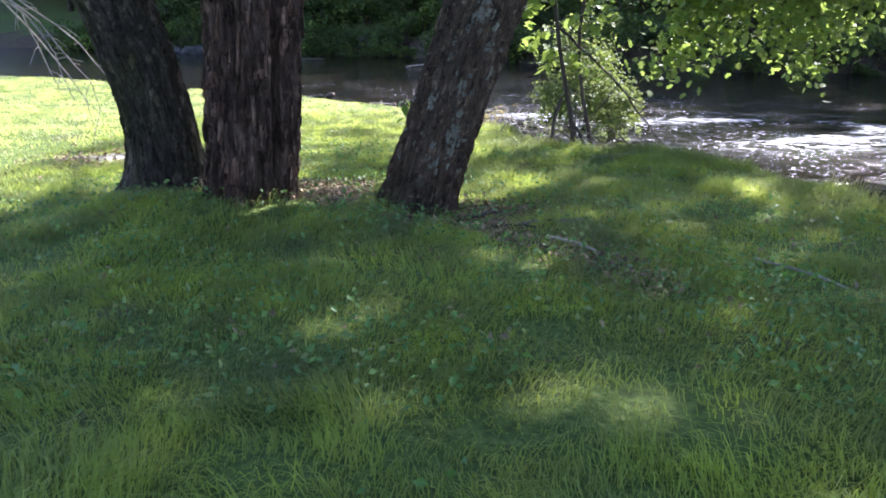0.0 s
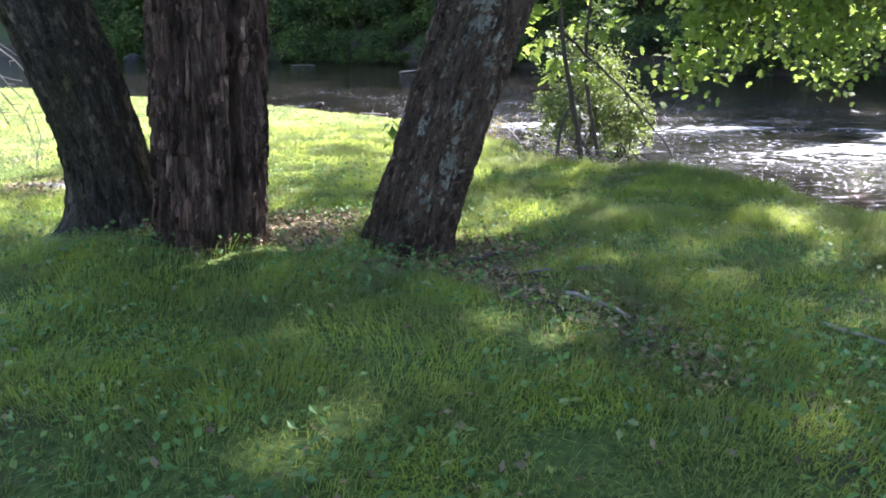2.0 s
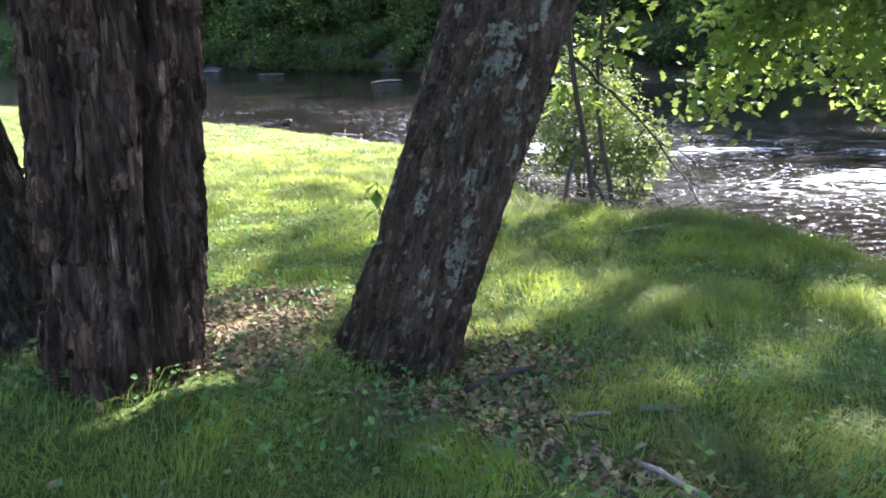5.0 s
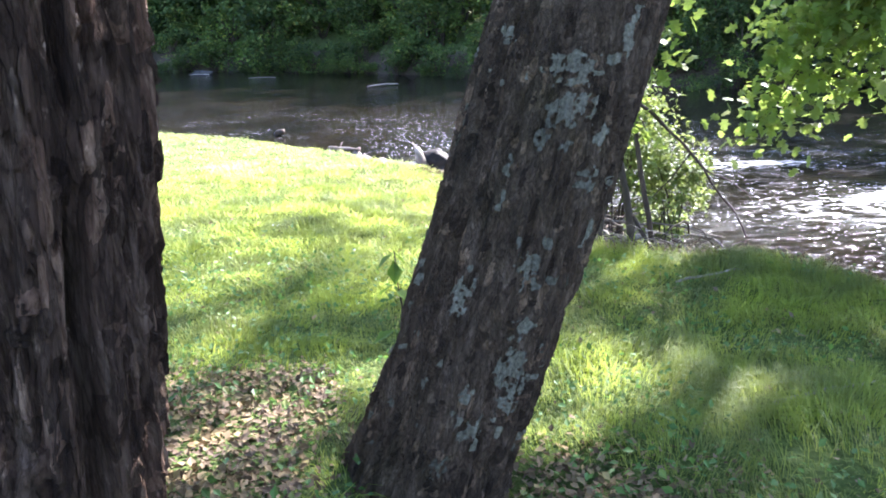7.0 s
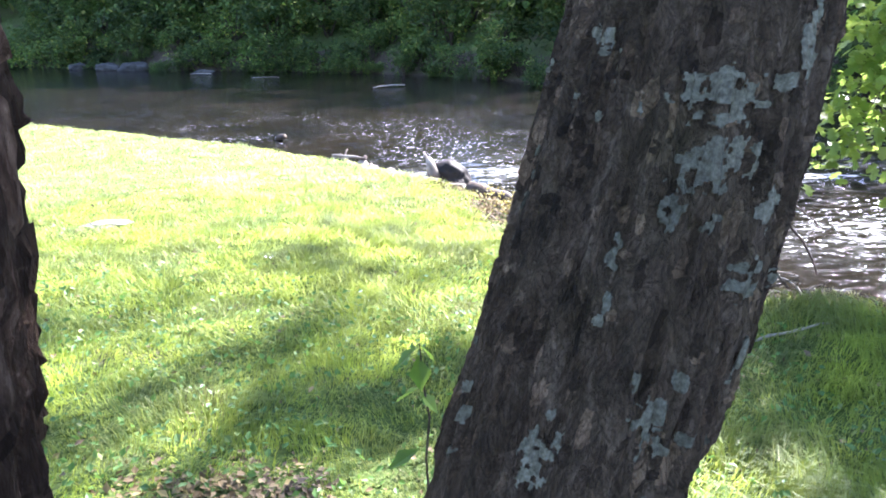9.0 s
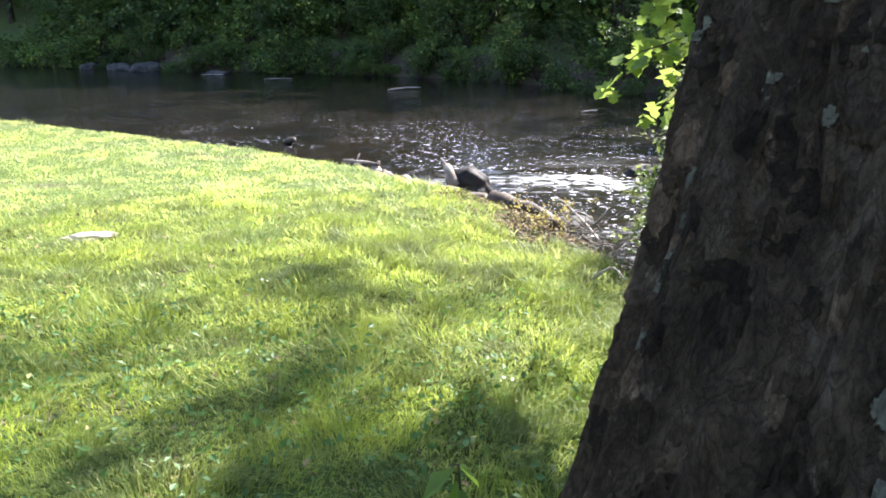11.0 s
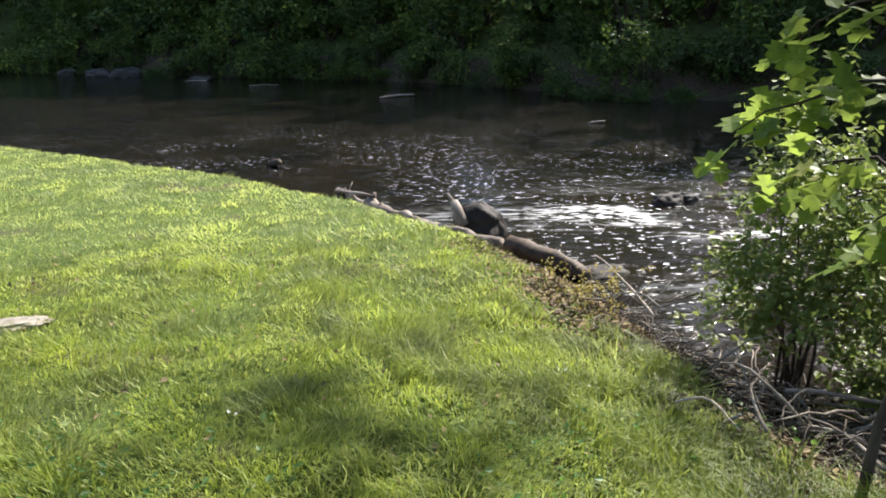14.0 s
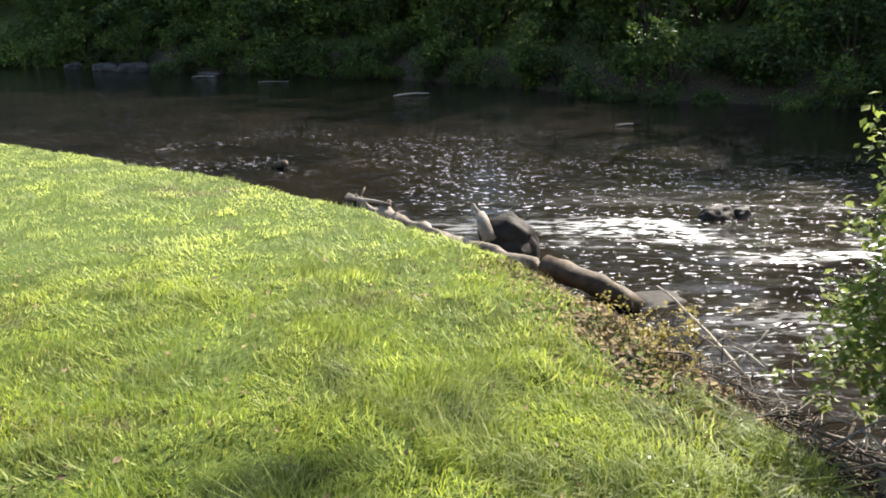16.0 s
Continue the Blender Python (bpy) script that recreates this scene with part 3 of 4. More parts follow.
# Crowns out of view: each lump is placed by where its shade should fall
shaggy_tree, off_shaggy = big_tree(
    "thick old trunk with dark shaggy peeling bark on the lawn", axis_shaggy, girth_shaggy, shaggy, BARK_SHAGGY, 4.6,
    [(1.9, 10.6, 7.0, 1.3, 0.8, 0.8), (2.1, 9.5, 7.0, 2.0, 2.0, 1.0), (-0.4, 8.5, 7.2, 2.0, 2.0, 1.0), (1.6, 6.7, 7.2, 2.6, 2.6, 1.3), (-0.9, 4.0, 7.4, 2.4, 2.4, 1.3), (3.1, 4.2, 7.6, 2.6, 2.2, 1.2), (0.2, 1.8, 7.8, 2.4, 2.2, 1.2), (2.0, 4.5, 9.6, 3.0, 3.0, 1.5)], 101, 360, 440, 230)
leaning_tree, off_leaning = big_tree(
    "leaning maple trunk with grey plated bark and pale lichen", axis_leaning, girth_leaning, plated, BARK_PLATED, 4.4,
    [(7.8, 11.7, 7.0, 1.0, 0.8, 0.7), (5.3, 11.5, 7.0, 0.8, 0.5, 0.8), (6.6, 11.7, 7.0, 1.4, 1.2, 0.7), (7.5, 12.9, 7.0, 1.2, 1.0, 0.6), (3.3, 9.3, 7.2, 1.4, 1.4, 0.8), (5.6, 8.3, 7.0, 1.3, 1.3, 0.7), (3.9, 10.5, 6.6, 1.6, 1.5, 0.9), (5.7, 9.9, 6.8, 1.8, 1.8, 1.0), (4.0, 8.5, 6.6, 2.2, 2.2, 1.1), (6.5, 7.5, 7.0, 2.4, 2.4, 1.2), (5.7, 5.0, 7.4, 2.4, 2.2, 1.2), (7.7, 10.1, 6.8, 1.9, 2.0, 1.0), (5.6, 6.7, 9.2, 3.0, 3.0, 1.5), (8.3, 5.4, 7.4, 2.2, 2.2, 1.2), (7.2, 12.3, 6.6, 1.5, 1.4, 0.8)], 102, 360, 440, 215,
    # thin unseen lumps, added to dapple the lawn farther on
    [(4.9, 14.0, 8.2, 2.0, 0.9, 0.5), (2.8, 13.6, 8.6, 1.8, 0.9, 0.5), (7.2, 13.4, 8.0, 1.3, 1.0, 0.55), (7.3, 15.3, 8.6, 1.1, 0.5, 1.2), (7.6, 13.9, 8.0, 0.9, 0.6, 0.6), (4.4, 15.9, 9.0, 2.0, 0.7, 0.5), (5.6, 16.7, 9.0, 2.4, 0.6, 0.4), (2.3, 15.5, 8.8, 1.6, 0.7, 0.4)])
mossy_tree, off_mossy = big_tree(
    "dark curved mossy trunk with a flared foot beside another tree", axis_mossy, girth_mossy, mossy, BARK_MOSSY, 4.2,
    [(-2.3, 5.3, 7.0, 2.2, 2.2, 1.2), (-3.1, 2.8, 7.4, 2.2, 2.2, 1.2), (-1.6, 3.7, 9.2, 2.4, 2.4, 1.3)], 103, 260, 320, 190)


def bark_flakes(tree, off, axis, radius, relief, zr, count, wide, tall, lift, material, seed, spare=None):
    """Raised scales of bark all over a trunk: each a ragged plate, thickest towards its loose lower end."""
    r = np.random.default_rng(seed)
    T0, Z0 = r.uniform(0, 2 * np.pi, count), r.uniform(*zr, count)
    if spare is not None:
        keep = spare(T0, Z0) < 0.3
        T0, Z0 = T0[keep], Z0[keep]
    n = len(T0)
    w, h, up = r.uniform(*wide, n) * r.uniform(0.6, 1.2, n), r.uniform(*tall, n) * r.uniform(0.6, 1.3, n), r.uniform(*lift, n)
    u, v = np.meshgrid(np.linspace(-1, 1, 5), np.linspace(-1, 1, 7))
    rim = ((np.abs(u) == 1) | (np.abs(v) == 1)).ravel()
    u, v = u.ravel()[None, :], v.ravel()[None, :]
    ju, jv = u + r.normal(0, 0.16, (n, 35)), v + r.normal(0, 0.10, (n, 35))
    taper = 1 - r.uniform(0.1, 0.55, (n, 1)) * np.abs(jv) ** 1.5
    Z = Z0[:, None] + jv * h[:, None] / 2
    T = T0[:, None] + ju * taper * w[:, None] / 2 / 0.3 + r.normal(0, 0.12, (n, 1)) * jv * h[:, None]
    height = np.where(rim[None, :], -0.004, up[:, None] * (0.45 + 0.55 * (1 - v) / 2) * (1 + r.normal(0, 0.15, (n, 35))))
    R = radius(Z) + relief(T, Z) + height
    ax, ay = axis(Z)
    verts = np.stack([ax + R * np.cos(T), ay + R * np.sin(T), Z], -1).reshape(-1, 3)
    i = (np.arange(6)[:, None] * 5 + np.arange(4)[None, :]).ravel()
    quad = np.stack([i, i + 1, i + 6, i + 5], 1)
    quads = ((np.arange(n) * 35)[:, None, None] + quad[None]).reshape(-1, 4)
    tagged(part("bark_crust", mesh_of("bark_crust", verts, [quads], material), tree, "raised scales of rough bark", off), kind="stuff")


bark_flakes(shaggy_tree, off_shaggy, axis_shaggy, girth_shaggy, shaggy, (-0.05, 2.1), 1000, (0.025, 0.075), (0.08, 0.28), (0.010, 0.032), SCALES_SHAGGY, 501, hollow)
bark_flakes(leaning_tree, off_leaning, axis_leaning, girth_leaning, plated, (-0.1, 2.1), 1700, (0.02, 0.06), (0.03, 0.10), (0.003, 0.008), SCALES_PLATED, 502)
bark_flakes(mossy_tree, off_mossy, axis_mossy, girth_mossy, mossy, (0.0, 2.0), 700, (0.025, 0.07), (0.04, 0.14), (0.004, 0.011), SCALES_MOSSY, 503)


def lichen(angle, z, width, height, seed, cut=0.5):
    """A crust of lichen on the leaning trunk, with a ragged outline."""
    step = 0.0018 if width < 0.09 else 0.0032
    n, m = max(14, int(width / step)), max(14, int(height / step))
    dth = width / 0.30
    th = np.linspace(radians(angle) - dth / 2, radians(angle) + dth / 2, n)
    zs = np.linspace(z - height / 2, z + height / 2, m)
    T, Z = np.meshgrid(th, zs)
    u, v = (T - radians(angle)) / (dth / 2), (Z - z) / (height / 2)
    field = 1.15 - np.hypot(u, v) + (1.9 if width > 0.1 else 2.6) * (fbm(u * width * 30 + seed, v * height * 26, seed, 4) - 0.5)
    r = girth_leaning(Z) + plated(T, Z) + 0.0095 + 0.004 * (fbm(T * 60, Z * 50, seed + 3, 2) - 0.5)
    ax, ay = axis_leaning(Z)
    verts = np.stack([ax + r * np.cos(T), ay + r * np.sin(T), Z], -1).reshape(-1, 3)
    keep = (field > cut)
    cell = keep[:-1, :-1] & keep[1:, :-1] & keep[:-1, 1:] & keep[1:, 1:]
    i = (np.arange(m - 1)[:, None] * n + np.arange(n - 1)[None, :])[cell]
    if len(i) == 0:
        return
    quads = np.stack([i, i + 1, i + n + 1, i + n], 1)
    used, index = np.unique(quads, return_inverse=True)
    tagged(part("lichen", mesh_of("lichen", verts[used], [index.reshape(-1, 4)], LICHEN, True), leaning_tree, "pale grey lichen crust", off_leaning), kind="stuff")


for spec in ((265, 1.47, 0.21, 0.13, 1, 0.4), (268, 1.35, 0.19, 0.13, 2, 0.4), (257, 1.26, 0.06, 0.10, 3), (274, 1.24, 0.06, 0.06, 4), (291, 1.26, 0.06, 0.10, 5), (241, 1.16, 0.06, 0.09, 6),
             (293, 1.13, 0.08, 0.10, 7), (290, 1.58, 0.06, 0.20, 8), (236, 1.45, 0.03, 0.07, 9), (236, 0.75, 0.10, 0.14, 10, 0.35), (274, 0.88, 0.10, 0.10, 11), (285, 0.66, 0.12, 0.10, 12), (287, 0.53, 0.12, 0.16, 13, 0.4),
             (280, 0.82, 0.07, 0.10, 14), (292, 0.40, 0.10, 0.16, 16), (274, 0.33, 0.09, 0.12, 17), (302, 0.48, 0.08, 0.12, 18), (202, 1.44, 0.04, 0.05, 20), (181, 1.22, 0.03, 0.05, 22), (186, 1.34, 0.03, 0.05, 21), (262, 0.20, 0.08, 0.12, 24), (310, 0.95, 0.06, 0.10, 26)):
    lichen(*spec)

speck = random.Random(9)
for k in range(60):
    lichen(speck.uniform(170, 330), speck.uniform(0.15, 1.9), speck.uniform(0.02, 0.055), speck.uniform(0.025, 0.08), 40 + k)

# drooping leafy limb over the river, on a limb added to the leaning tree
pyr, rng = random.Random(7), np.random.default_rng(7)
top_x, top_y = [float(v) for v in axis_leaning(np.array(4.2))]
main_limb = bend((top_x, top_y, 4.2), (3.9, 9.3, 2.6), (0, 0, 0.9), 9, pyr, 0.06)
part("limb", tube("limb", [(main_limb, [0.09 - 0.007 * i for i in range(10)])], BARK_PLATED, 8), leaning_tree, m=off_leaning)
sprays = [((3.9, 9.3, 2.6), (2.75, 9.15, 1.35)), ((3.9, 9.3, 2.6), (2.62, 9.1, 0.78)), ((3.9, 9.3, 2.6), (3.25, 9.2, 1.05)), ((3.9, 9.3, 2.6), (3.9, 9.2, 1.05)), ((3.9, 9.3, 2.6), (4.45, 9.3, 0.75)),
          ((3.9, 9.3, 2.6), (5.0, 9.5, 1.15)), ((3.9, 9.3, 2.6), (5.6, 9.6, 1.5)), ((3.9, 9.3, 2.6), (4.3, 9.5, 1.5)), ((3.9, 9.3, 2.6), (3.3, 9.4, 1.6)), ((3.9, 9.3, 2.6), (6.2, 9.8, 1.0))]
for a, b in sprays:
    pts = bend(a, b, (0.1, 0, 0.28), 8, pyr, 0.04)
    twig = part("twig", tube("twig", [(pts, [0.016 - 0.0016 * i for i in range(9)])], TWIG, 5), leaning_tree, m=off_leaning)
    n = 720
    u = rng.uniform(0.3, 1.05, n)
    P = np.array([list(p) for p in pts])
    c = np.stack([np.interp(u * 8, np.arange(9), P[:, k]) for k in range(3)], 1) + rng.normal(0, 1, (n, 3)) * (0.19, 0.16, 0.15)
    tagged(part("foliage", leaves_mesh("foliage", c, 0.086, MAPLE, int(b[0] * 100), 0.5, LOBED), twig, "bright backlit maple leaves"), kind="stuff")

# bare pale twigs drooping beside the mossy trunk
runs = []
for k, (dx, dz) in enumerate(((0.0, 0.0), (0.16, -0.1), (-0.2, 0.05), (0.32, -0.14), (-0.05, -0.3))):
    a, b = Vector((-3.75, 6.15, 1.75)), Vector((-2.98 + dx, 6.2 + 0.1 * k, 0.72 + dz))
    pts = bend(a, b, (0.12, 0, 0.12), 8, pyr, 0.025)
    runs.append((pts, [0.011 - 0.001 * i for i in range(9)]))
    for i in range(3, 9):
        q = pts[i] + Vector((pyr.uniform(-0.05, 0.2), pyr.uniform(-0.1, 0.1), pyr.uniform(-0.2, 0.02)))
        runs.append((bend(pts[i], q, (0, 0, 0.02), 3, pyr, 0.01), [0.004, 0.0035, 0.003, 0.002]))
runs.append((bend((-2.9, 6.0, 3.6), (-3.75, 6.15, 1.75), (-0.35, 0, 0.1), 8, pyr, 0.03), [0.03 - 0.0023 * i for i in range(9)]))
part("dead_branch", tube("dead_branch", runs, TWIG_PALE, 5), mossy_tree, "bare pale drooping twigs", off_mossy)


# ---- far bank: bushes, trees, stones ----
def shrub_kind(seed, height, width, leaves, size, material=None):
    """A bush: a few stems from one foot and a lumpy, gappy mass of leaves."""
    r, pr = np.random.default_rng(seed), random.Random(seed)
    ob = empty("bush")
    blobs = []
    for k in range(pr.randint(7, 10)):
        a, q = pr.uniform(0, 6.28), pr.uniform(0.1, 1) ** 0.7
        blobs.append((math.cos(a) * q * width * 0.6, math.sin(a) * q * width * 0.6, height * (0.25 + 0.6 * pr.random() * (1.1 - 0.5 * q)), width * 0.30, width * 0.30, height * 0.22))
    runs = []
    for x, y, z, *_ in blobs:
        runs.append((bend((pr.uniform(-0.1, 0.1), pr.uniform(-0.1, 0.1), -0.2), (x, y, z), (0, 0, 0.1 * height), 5, pr, 0.03), [(0.009 if material else 0.03) * height ** 0.5 * (1 - 0.15 * i) for i in range(6)]))
    for run in runs:
        part("stem", tube("stem", [run], TWIG, 5), ob)
    c = []
    for x, y, z, a, b, h in blobs:
        n = leaves // len(blobs)
        tw = r.normal(0, 0.55, (n // 12 + 2, 3))
        c.append(tw[r.integers(0, len(tw), n)] * (a, b, h) + r.normal(0, 0.05 * width, (n, 3)) + (x, y, z))
    c = np.concatenate(c)
    c[:, 2] = np.maximum(c[:, 2], 0.03)
    tagged(part("foliage", leaves_mesh("foliage", c, size, material or WOODS, seed, 0.3), ob), kind="stuff")
    return ob


def wood_tree_kind(seed, height, spread, leaves):
    r, pr = np.random.default_rng(seed), random.Random(seed)
    ob = empty("tree")
    lean = pr.uniform(-0.8, 0.8)
    part("trunk", tube("trunk", [(bend((0, 0, -0.5), (lean, 0, height * 0.8), (0.3, 0, 0), 8, pr, 0.08), [0.22 - 0.023 * i for i in range(9)])], BARK_MOSSY, 8), ob)
    blobs = []
    for k in range(11):
        a, z = pr.uniform(0, 6.28), pr.uniform(0.10, 1.0)
        q = spread * (1.05 - 0.7 * abs(z - 0.6)) * pr.uniform(0.3, 0.85)
        blobs.append((math.cos(a) * q + lean * z, math.sin(a) * q, z * height, spread * 0.42, spread * 0.42, height * 0.09))
    for x, y, z, *_ in blobs[:7]:
        part("limb", tube("limb", [(bend((lean * z / height, 0, z * 0.75), (x, y, z), (0, 0, 0.2), 4, pr, 0.05), [0.08, 0.065, 0.05, 0.035, 0.02])], BARK_MOSSY, 5), ob)
    c = []
    for x, y, z, a, b, h in blobs:
        n = leaves // len(blobs)
        tw = r.normal(0, 0.6, (n // 10 + 2, 3))
        c.append(tw[r.integers(0, len(tw), n)] * (a, b, h) + r.normal(0, 0.25, (n, 3)) + (x, y, z))
    part("crown", leaves_mesh("crown", np.concatenate(c), 0.55, WOODS, seed, 0.3), ob)
    return ob


def placed(kinds, spots, label, category, group):
    """Each kind stands at its first spot; the others are copies of it."""
    used = set()
    for k, (x, y, s, turn) in enumerate(spots):
        src = kinds[k % len(kinds)]
        m = Matrix.Translation((x, y, land_at(x, y))) @ Matrix.Rotation(turn, 4, "Z")
        if k % len(kinds) not in used:
            used.add(k % len(kinds))
            src.matrix_basis = m
            tagged(src, label, category, group)
        else:
            ob = copy_thing(src, m)
            ob.scale = (s, s, s * (0.85 + 0.3 * ((k * 37) % 10) / 10))


def shore_point(u, back):
    """A place on the far shore, u from 0 (left) to 1 (right), and so many metres behind its edge."""
    x = -24 + 46 * u
    y = float(np.interp(x, [p[0] for p in FAR_SHORE], [p[1] for p in FAR_SHORE]))
    return x + 0.25 * back, y + back


pr = random.Random(31)
spots = []
for row, (back, count) in enumerate(((0.0, 40), (0.9, 34), (2.5, 28), (4.8, 26))):
    for k in range(count):
        x, y = shore_point((k + pr.uniform(0.1, 0.9)) / count, back + pr.uniform(-0.35, 0.7))
        spots.append((x, y, pr.uniform(0.65, 1.15) * (0.55, 0.85, 1.25, 1.7)[row], pr.uniform(0, 6.28)))
placed([shrub_kind(200 + k, h, w, 1700, 0.17) for k, (h, w) in enumerate(((2.4, 1.9), (1.7, 2.2), (3.0, 2.0), (1.3, 1.7), (2.2, 2.5), (2.7, 1.6)))], spots, "dense green bush on the shaded far bank", "bush", "bushes on the far bank")
spots = []
for back, count in ((6.0, 13), (11.0, 13), (17.0, 12)):
    for k in range(count):
        x, y = shore_point(-0.25 + 1.5 * (k + pr.uniform(0.1, 0.9)) / count, back + pr.uniform(-1.5, 1.5))
        if 2 < x < 16 and back < 12:
            continue  # trees left out here, to let sun reach the right-hand bushes
        spots.append((x, y, pr.uniform(0.85, 1.25), pr.uniform(0, 6.28)))
# unseen trees added behind the lawn, to close the horizon and its reflection
for a in range(-170, 10, 14):
    d = pr.uniform(42, 60)
    spots.append((-6 + d * math.cos(radians(a - 12)), 4 + d * math.sin(radians(a - 12)), pr.uniform(0.9, 1.2), pr.uniform(0, 6.28)))
placed([wood_tree_kind(301, 12, 4.0, 4200), wood_tree_kind(302, 13, 4.2, 4400), wood_tree_kind(303, 10, 3.8, 3800)], spots, "tall leafy riverside tree in dark woods", "tree", "trees of the far woods")


def stone_mesh(name, size, seed, material, rough=0.25):
    bm = bmesh.new()
    bmesh.ops.create_icosphere(bm, subdivisions=4, radius=1.0)
    for v in bm.verts:
        n = v.co.normalized()
        f = 1 + rough * (noise.fractal(n * 1.3 + Vector((seed, 0, 0)), 0.8, 2.0, 4)) + 0.05 * noise.noise(n * 7 + Vector((0, seed, 0)))
        v.co = Vector((n.x * size[0], n.y * size[1], n.z * size[2])) * f
        v.co.z = max(v.co.z, -0.6 * size[2])
    me = bpy.data.meshes.new(name)
    bm.to_mesh(me)
    bm.free()
    for p in me.polygons:
        p.use_smooth = True
    me.materials.append(material)
    return me


def stone(label, at, size, seed, material, turn=0, group=""):
    return tagged(part("rock", stone_mesh("rock", size, seed, material), m=pose(*at, 0, 0, turn)), label, "rock", group)


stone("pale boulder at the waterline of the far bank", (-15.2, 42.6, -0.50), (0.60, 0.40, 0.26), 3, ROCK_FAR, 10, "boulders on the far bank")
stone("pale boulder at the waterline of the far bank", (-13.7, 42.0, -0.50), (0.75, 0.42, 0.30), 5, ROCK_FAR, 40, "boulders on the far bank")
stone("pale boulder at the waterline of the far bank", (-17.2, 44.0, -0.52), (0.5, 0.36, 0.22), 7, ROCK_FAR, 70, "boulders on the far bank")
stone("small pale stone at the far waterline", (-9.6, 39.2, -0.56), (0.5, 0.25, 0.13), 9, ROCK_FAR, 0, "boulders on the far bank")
stone("dark wet rock breaking the river's shallow run", (2.78, 15.55, -0.60), (0.24, 0.16, 0.15), 11, ROCK_DARK, 20)
stone("dark wet rock breaking the river's shallow run", (3.08, 15.62, -0.60), (0.16, 0.12, 0.11), 12, ROCK_DARK, 20)
stone("dark wet boulder at the edge of the river behind driftwood", (0.22, 14.35, -0.52), (0.29, 0.24, 0.27), 13, ROCK_DARK, -25)
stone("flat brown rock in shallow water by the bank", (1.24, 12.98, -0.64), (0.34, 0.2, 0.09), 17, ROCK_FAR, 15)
stone("small pale rock under brushwood at the bank", (1.62, 8.98, -0.18), (0.12, 0.10, 0.09), 19, ROCK_PALE, 15)


# ---- driftwood along the near bank ----
def log(label, points, radii, material, seed, group="", knots=0):
    pr = random.Random(seed)
    me = tube("log", [(points, radii)], material, 14)
    rough = min(0.03, 0.35 * max(radii))
    for v in me.vertices:
        v.co += rough * Vector((noise.noise(v.co * 6), noise.noise(v.co * 6 + Vector((5, 0, 0))), noise.noise(v.co * 6 + Vector((0, 5, 0)))))
    ob = tagged(part("log", me), label, "log", group)
    for k in range(knots):
        i = pr.randint(2, len(points) - 3)
        p = Vector(points[i])
        part("branch_stub", tube("branch_stub", [([p, p + Vector((pr.uniform(-0.1, 0.1), pr.uniform(-0.05, 0.1), pr.uniform(0.08, 0.16)))], [radii[i] * 0.45, radii[i] * 0.25])], material, 8), ob)
    return ob


pts = bend((-1.6, 16.75, -0.60), (0.36, 13.45, -0.45), (-0.10, -0.10, 0.0), 22, random.Random(5), 0.03)
drift = log("long weathered grey driftwood log at the water's edge", pts, [0.035 + 0.0016 * i + (0.05 if 7 <= i <= 9 else 0) + 0.012 * (i % 3 == 0) for i in range(23)], DRIFT, 4, knots=5)
part("branch_stub", tube("branch_stub", [(bend((0.02, 14.2, -0.45), (-0.07, 14.38, -0.22), (0, 0, 0), 4, random.Random(2), 0.01), [0.07, 0.075, 0.07, 0.06, 0.045]),
                                         (bend((-0.07, 14.38, -0.24), (-0.14, 14.42, -0.13), (0, 0, 0), 2, random.Random(2)), [0.03, 0.02, 0.012])], DRIFT, 10), drift, "upright forked stub")
brown_log = log("short brown waterlogged log beside the bank", bend((0.42, 13.36, -0.43), (1.08, 12.72, -0.56), (0, 0, 0.02), 9, random.Random(6), 0.008), [0.095, 0.10, 0.105, 0.10, 0.10, 0.10, 0.09, 0.085, 0.07, 0.05], LOG_BROWN, 8)
log("thin pale stick lying along the bank", bend((-1.55, 15.95, -0.42), (-1.0, 15.55, -0.42), (0, 0, 0.01), 6, random.Random(8), 0.004), [0.022] * 6 + [0.014], DRIFT, 9)
log("snag of wood poking out of the river", bend((-2.95, 18.9, -0.62), (-2.72, 18.6, -0.52), (0, 0, 0.03), 6, random.Random(9), 0.006), [0.05, 0.06, 0.06, 0.06, 0.055, 0.05, 0.03], LOG_BROWN, 10)
log("pale stick lodged in the middle of the river", bend((-1.52, 30.0, -0.58), (-0.42, 30.5, -0.54), (0, 0, 0.03), 8, random.Random(10), 0.008), [0.018, 0.022, 0.026, 0.026, 0.026, 0.026, 0.022, 0.018, 0.012], TWIG_PALE, 11)
log("small pale stick lodged in the river", bend((3.55, 23.3, -0.58), (3.95, 23.4, -0.55), (0, 0, 0.01), 5, random.Random(11), 0.005), [0.018] * 6, TWIG_PALE, 12)
log("thin pale stick at the far waterline", bend((-9.9, 38.0, -0.56), (-9.0, 38.1, -0.55), (0, 0, 0.02), 5, random.Random(11), 0.005), [0.016] * 6, TWIG_PALE, 13)
log("thin pale stick at the far waterline", bend((-6.7, 35.4, -0.57), (-5.6, 35.5, -0.57), (0, 0, 0.02), 5, random.Random(12), 0.005), [0.013] * 6, TWIG_PALE, 14)


# ---- sapling, bush and brushwood at the corner of the bank ----
def maple_leaf_mesh(seed):
    v = np.array(LOBED) * (1 + 0.12 * (np.random.default_rng(seed).random((13, 3)) - 0.5))
    return mesh_of("leaf", v, [np.array([(0, i, i + 1 if i + 1 < 13 else 1) for i in range(1, 13)])], MAPLE)


LEAF_KINDS = [maple_leaf_mesh(k) for k in range(4)]


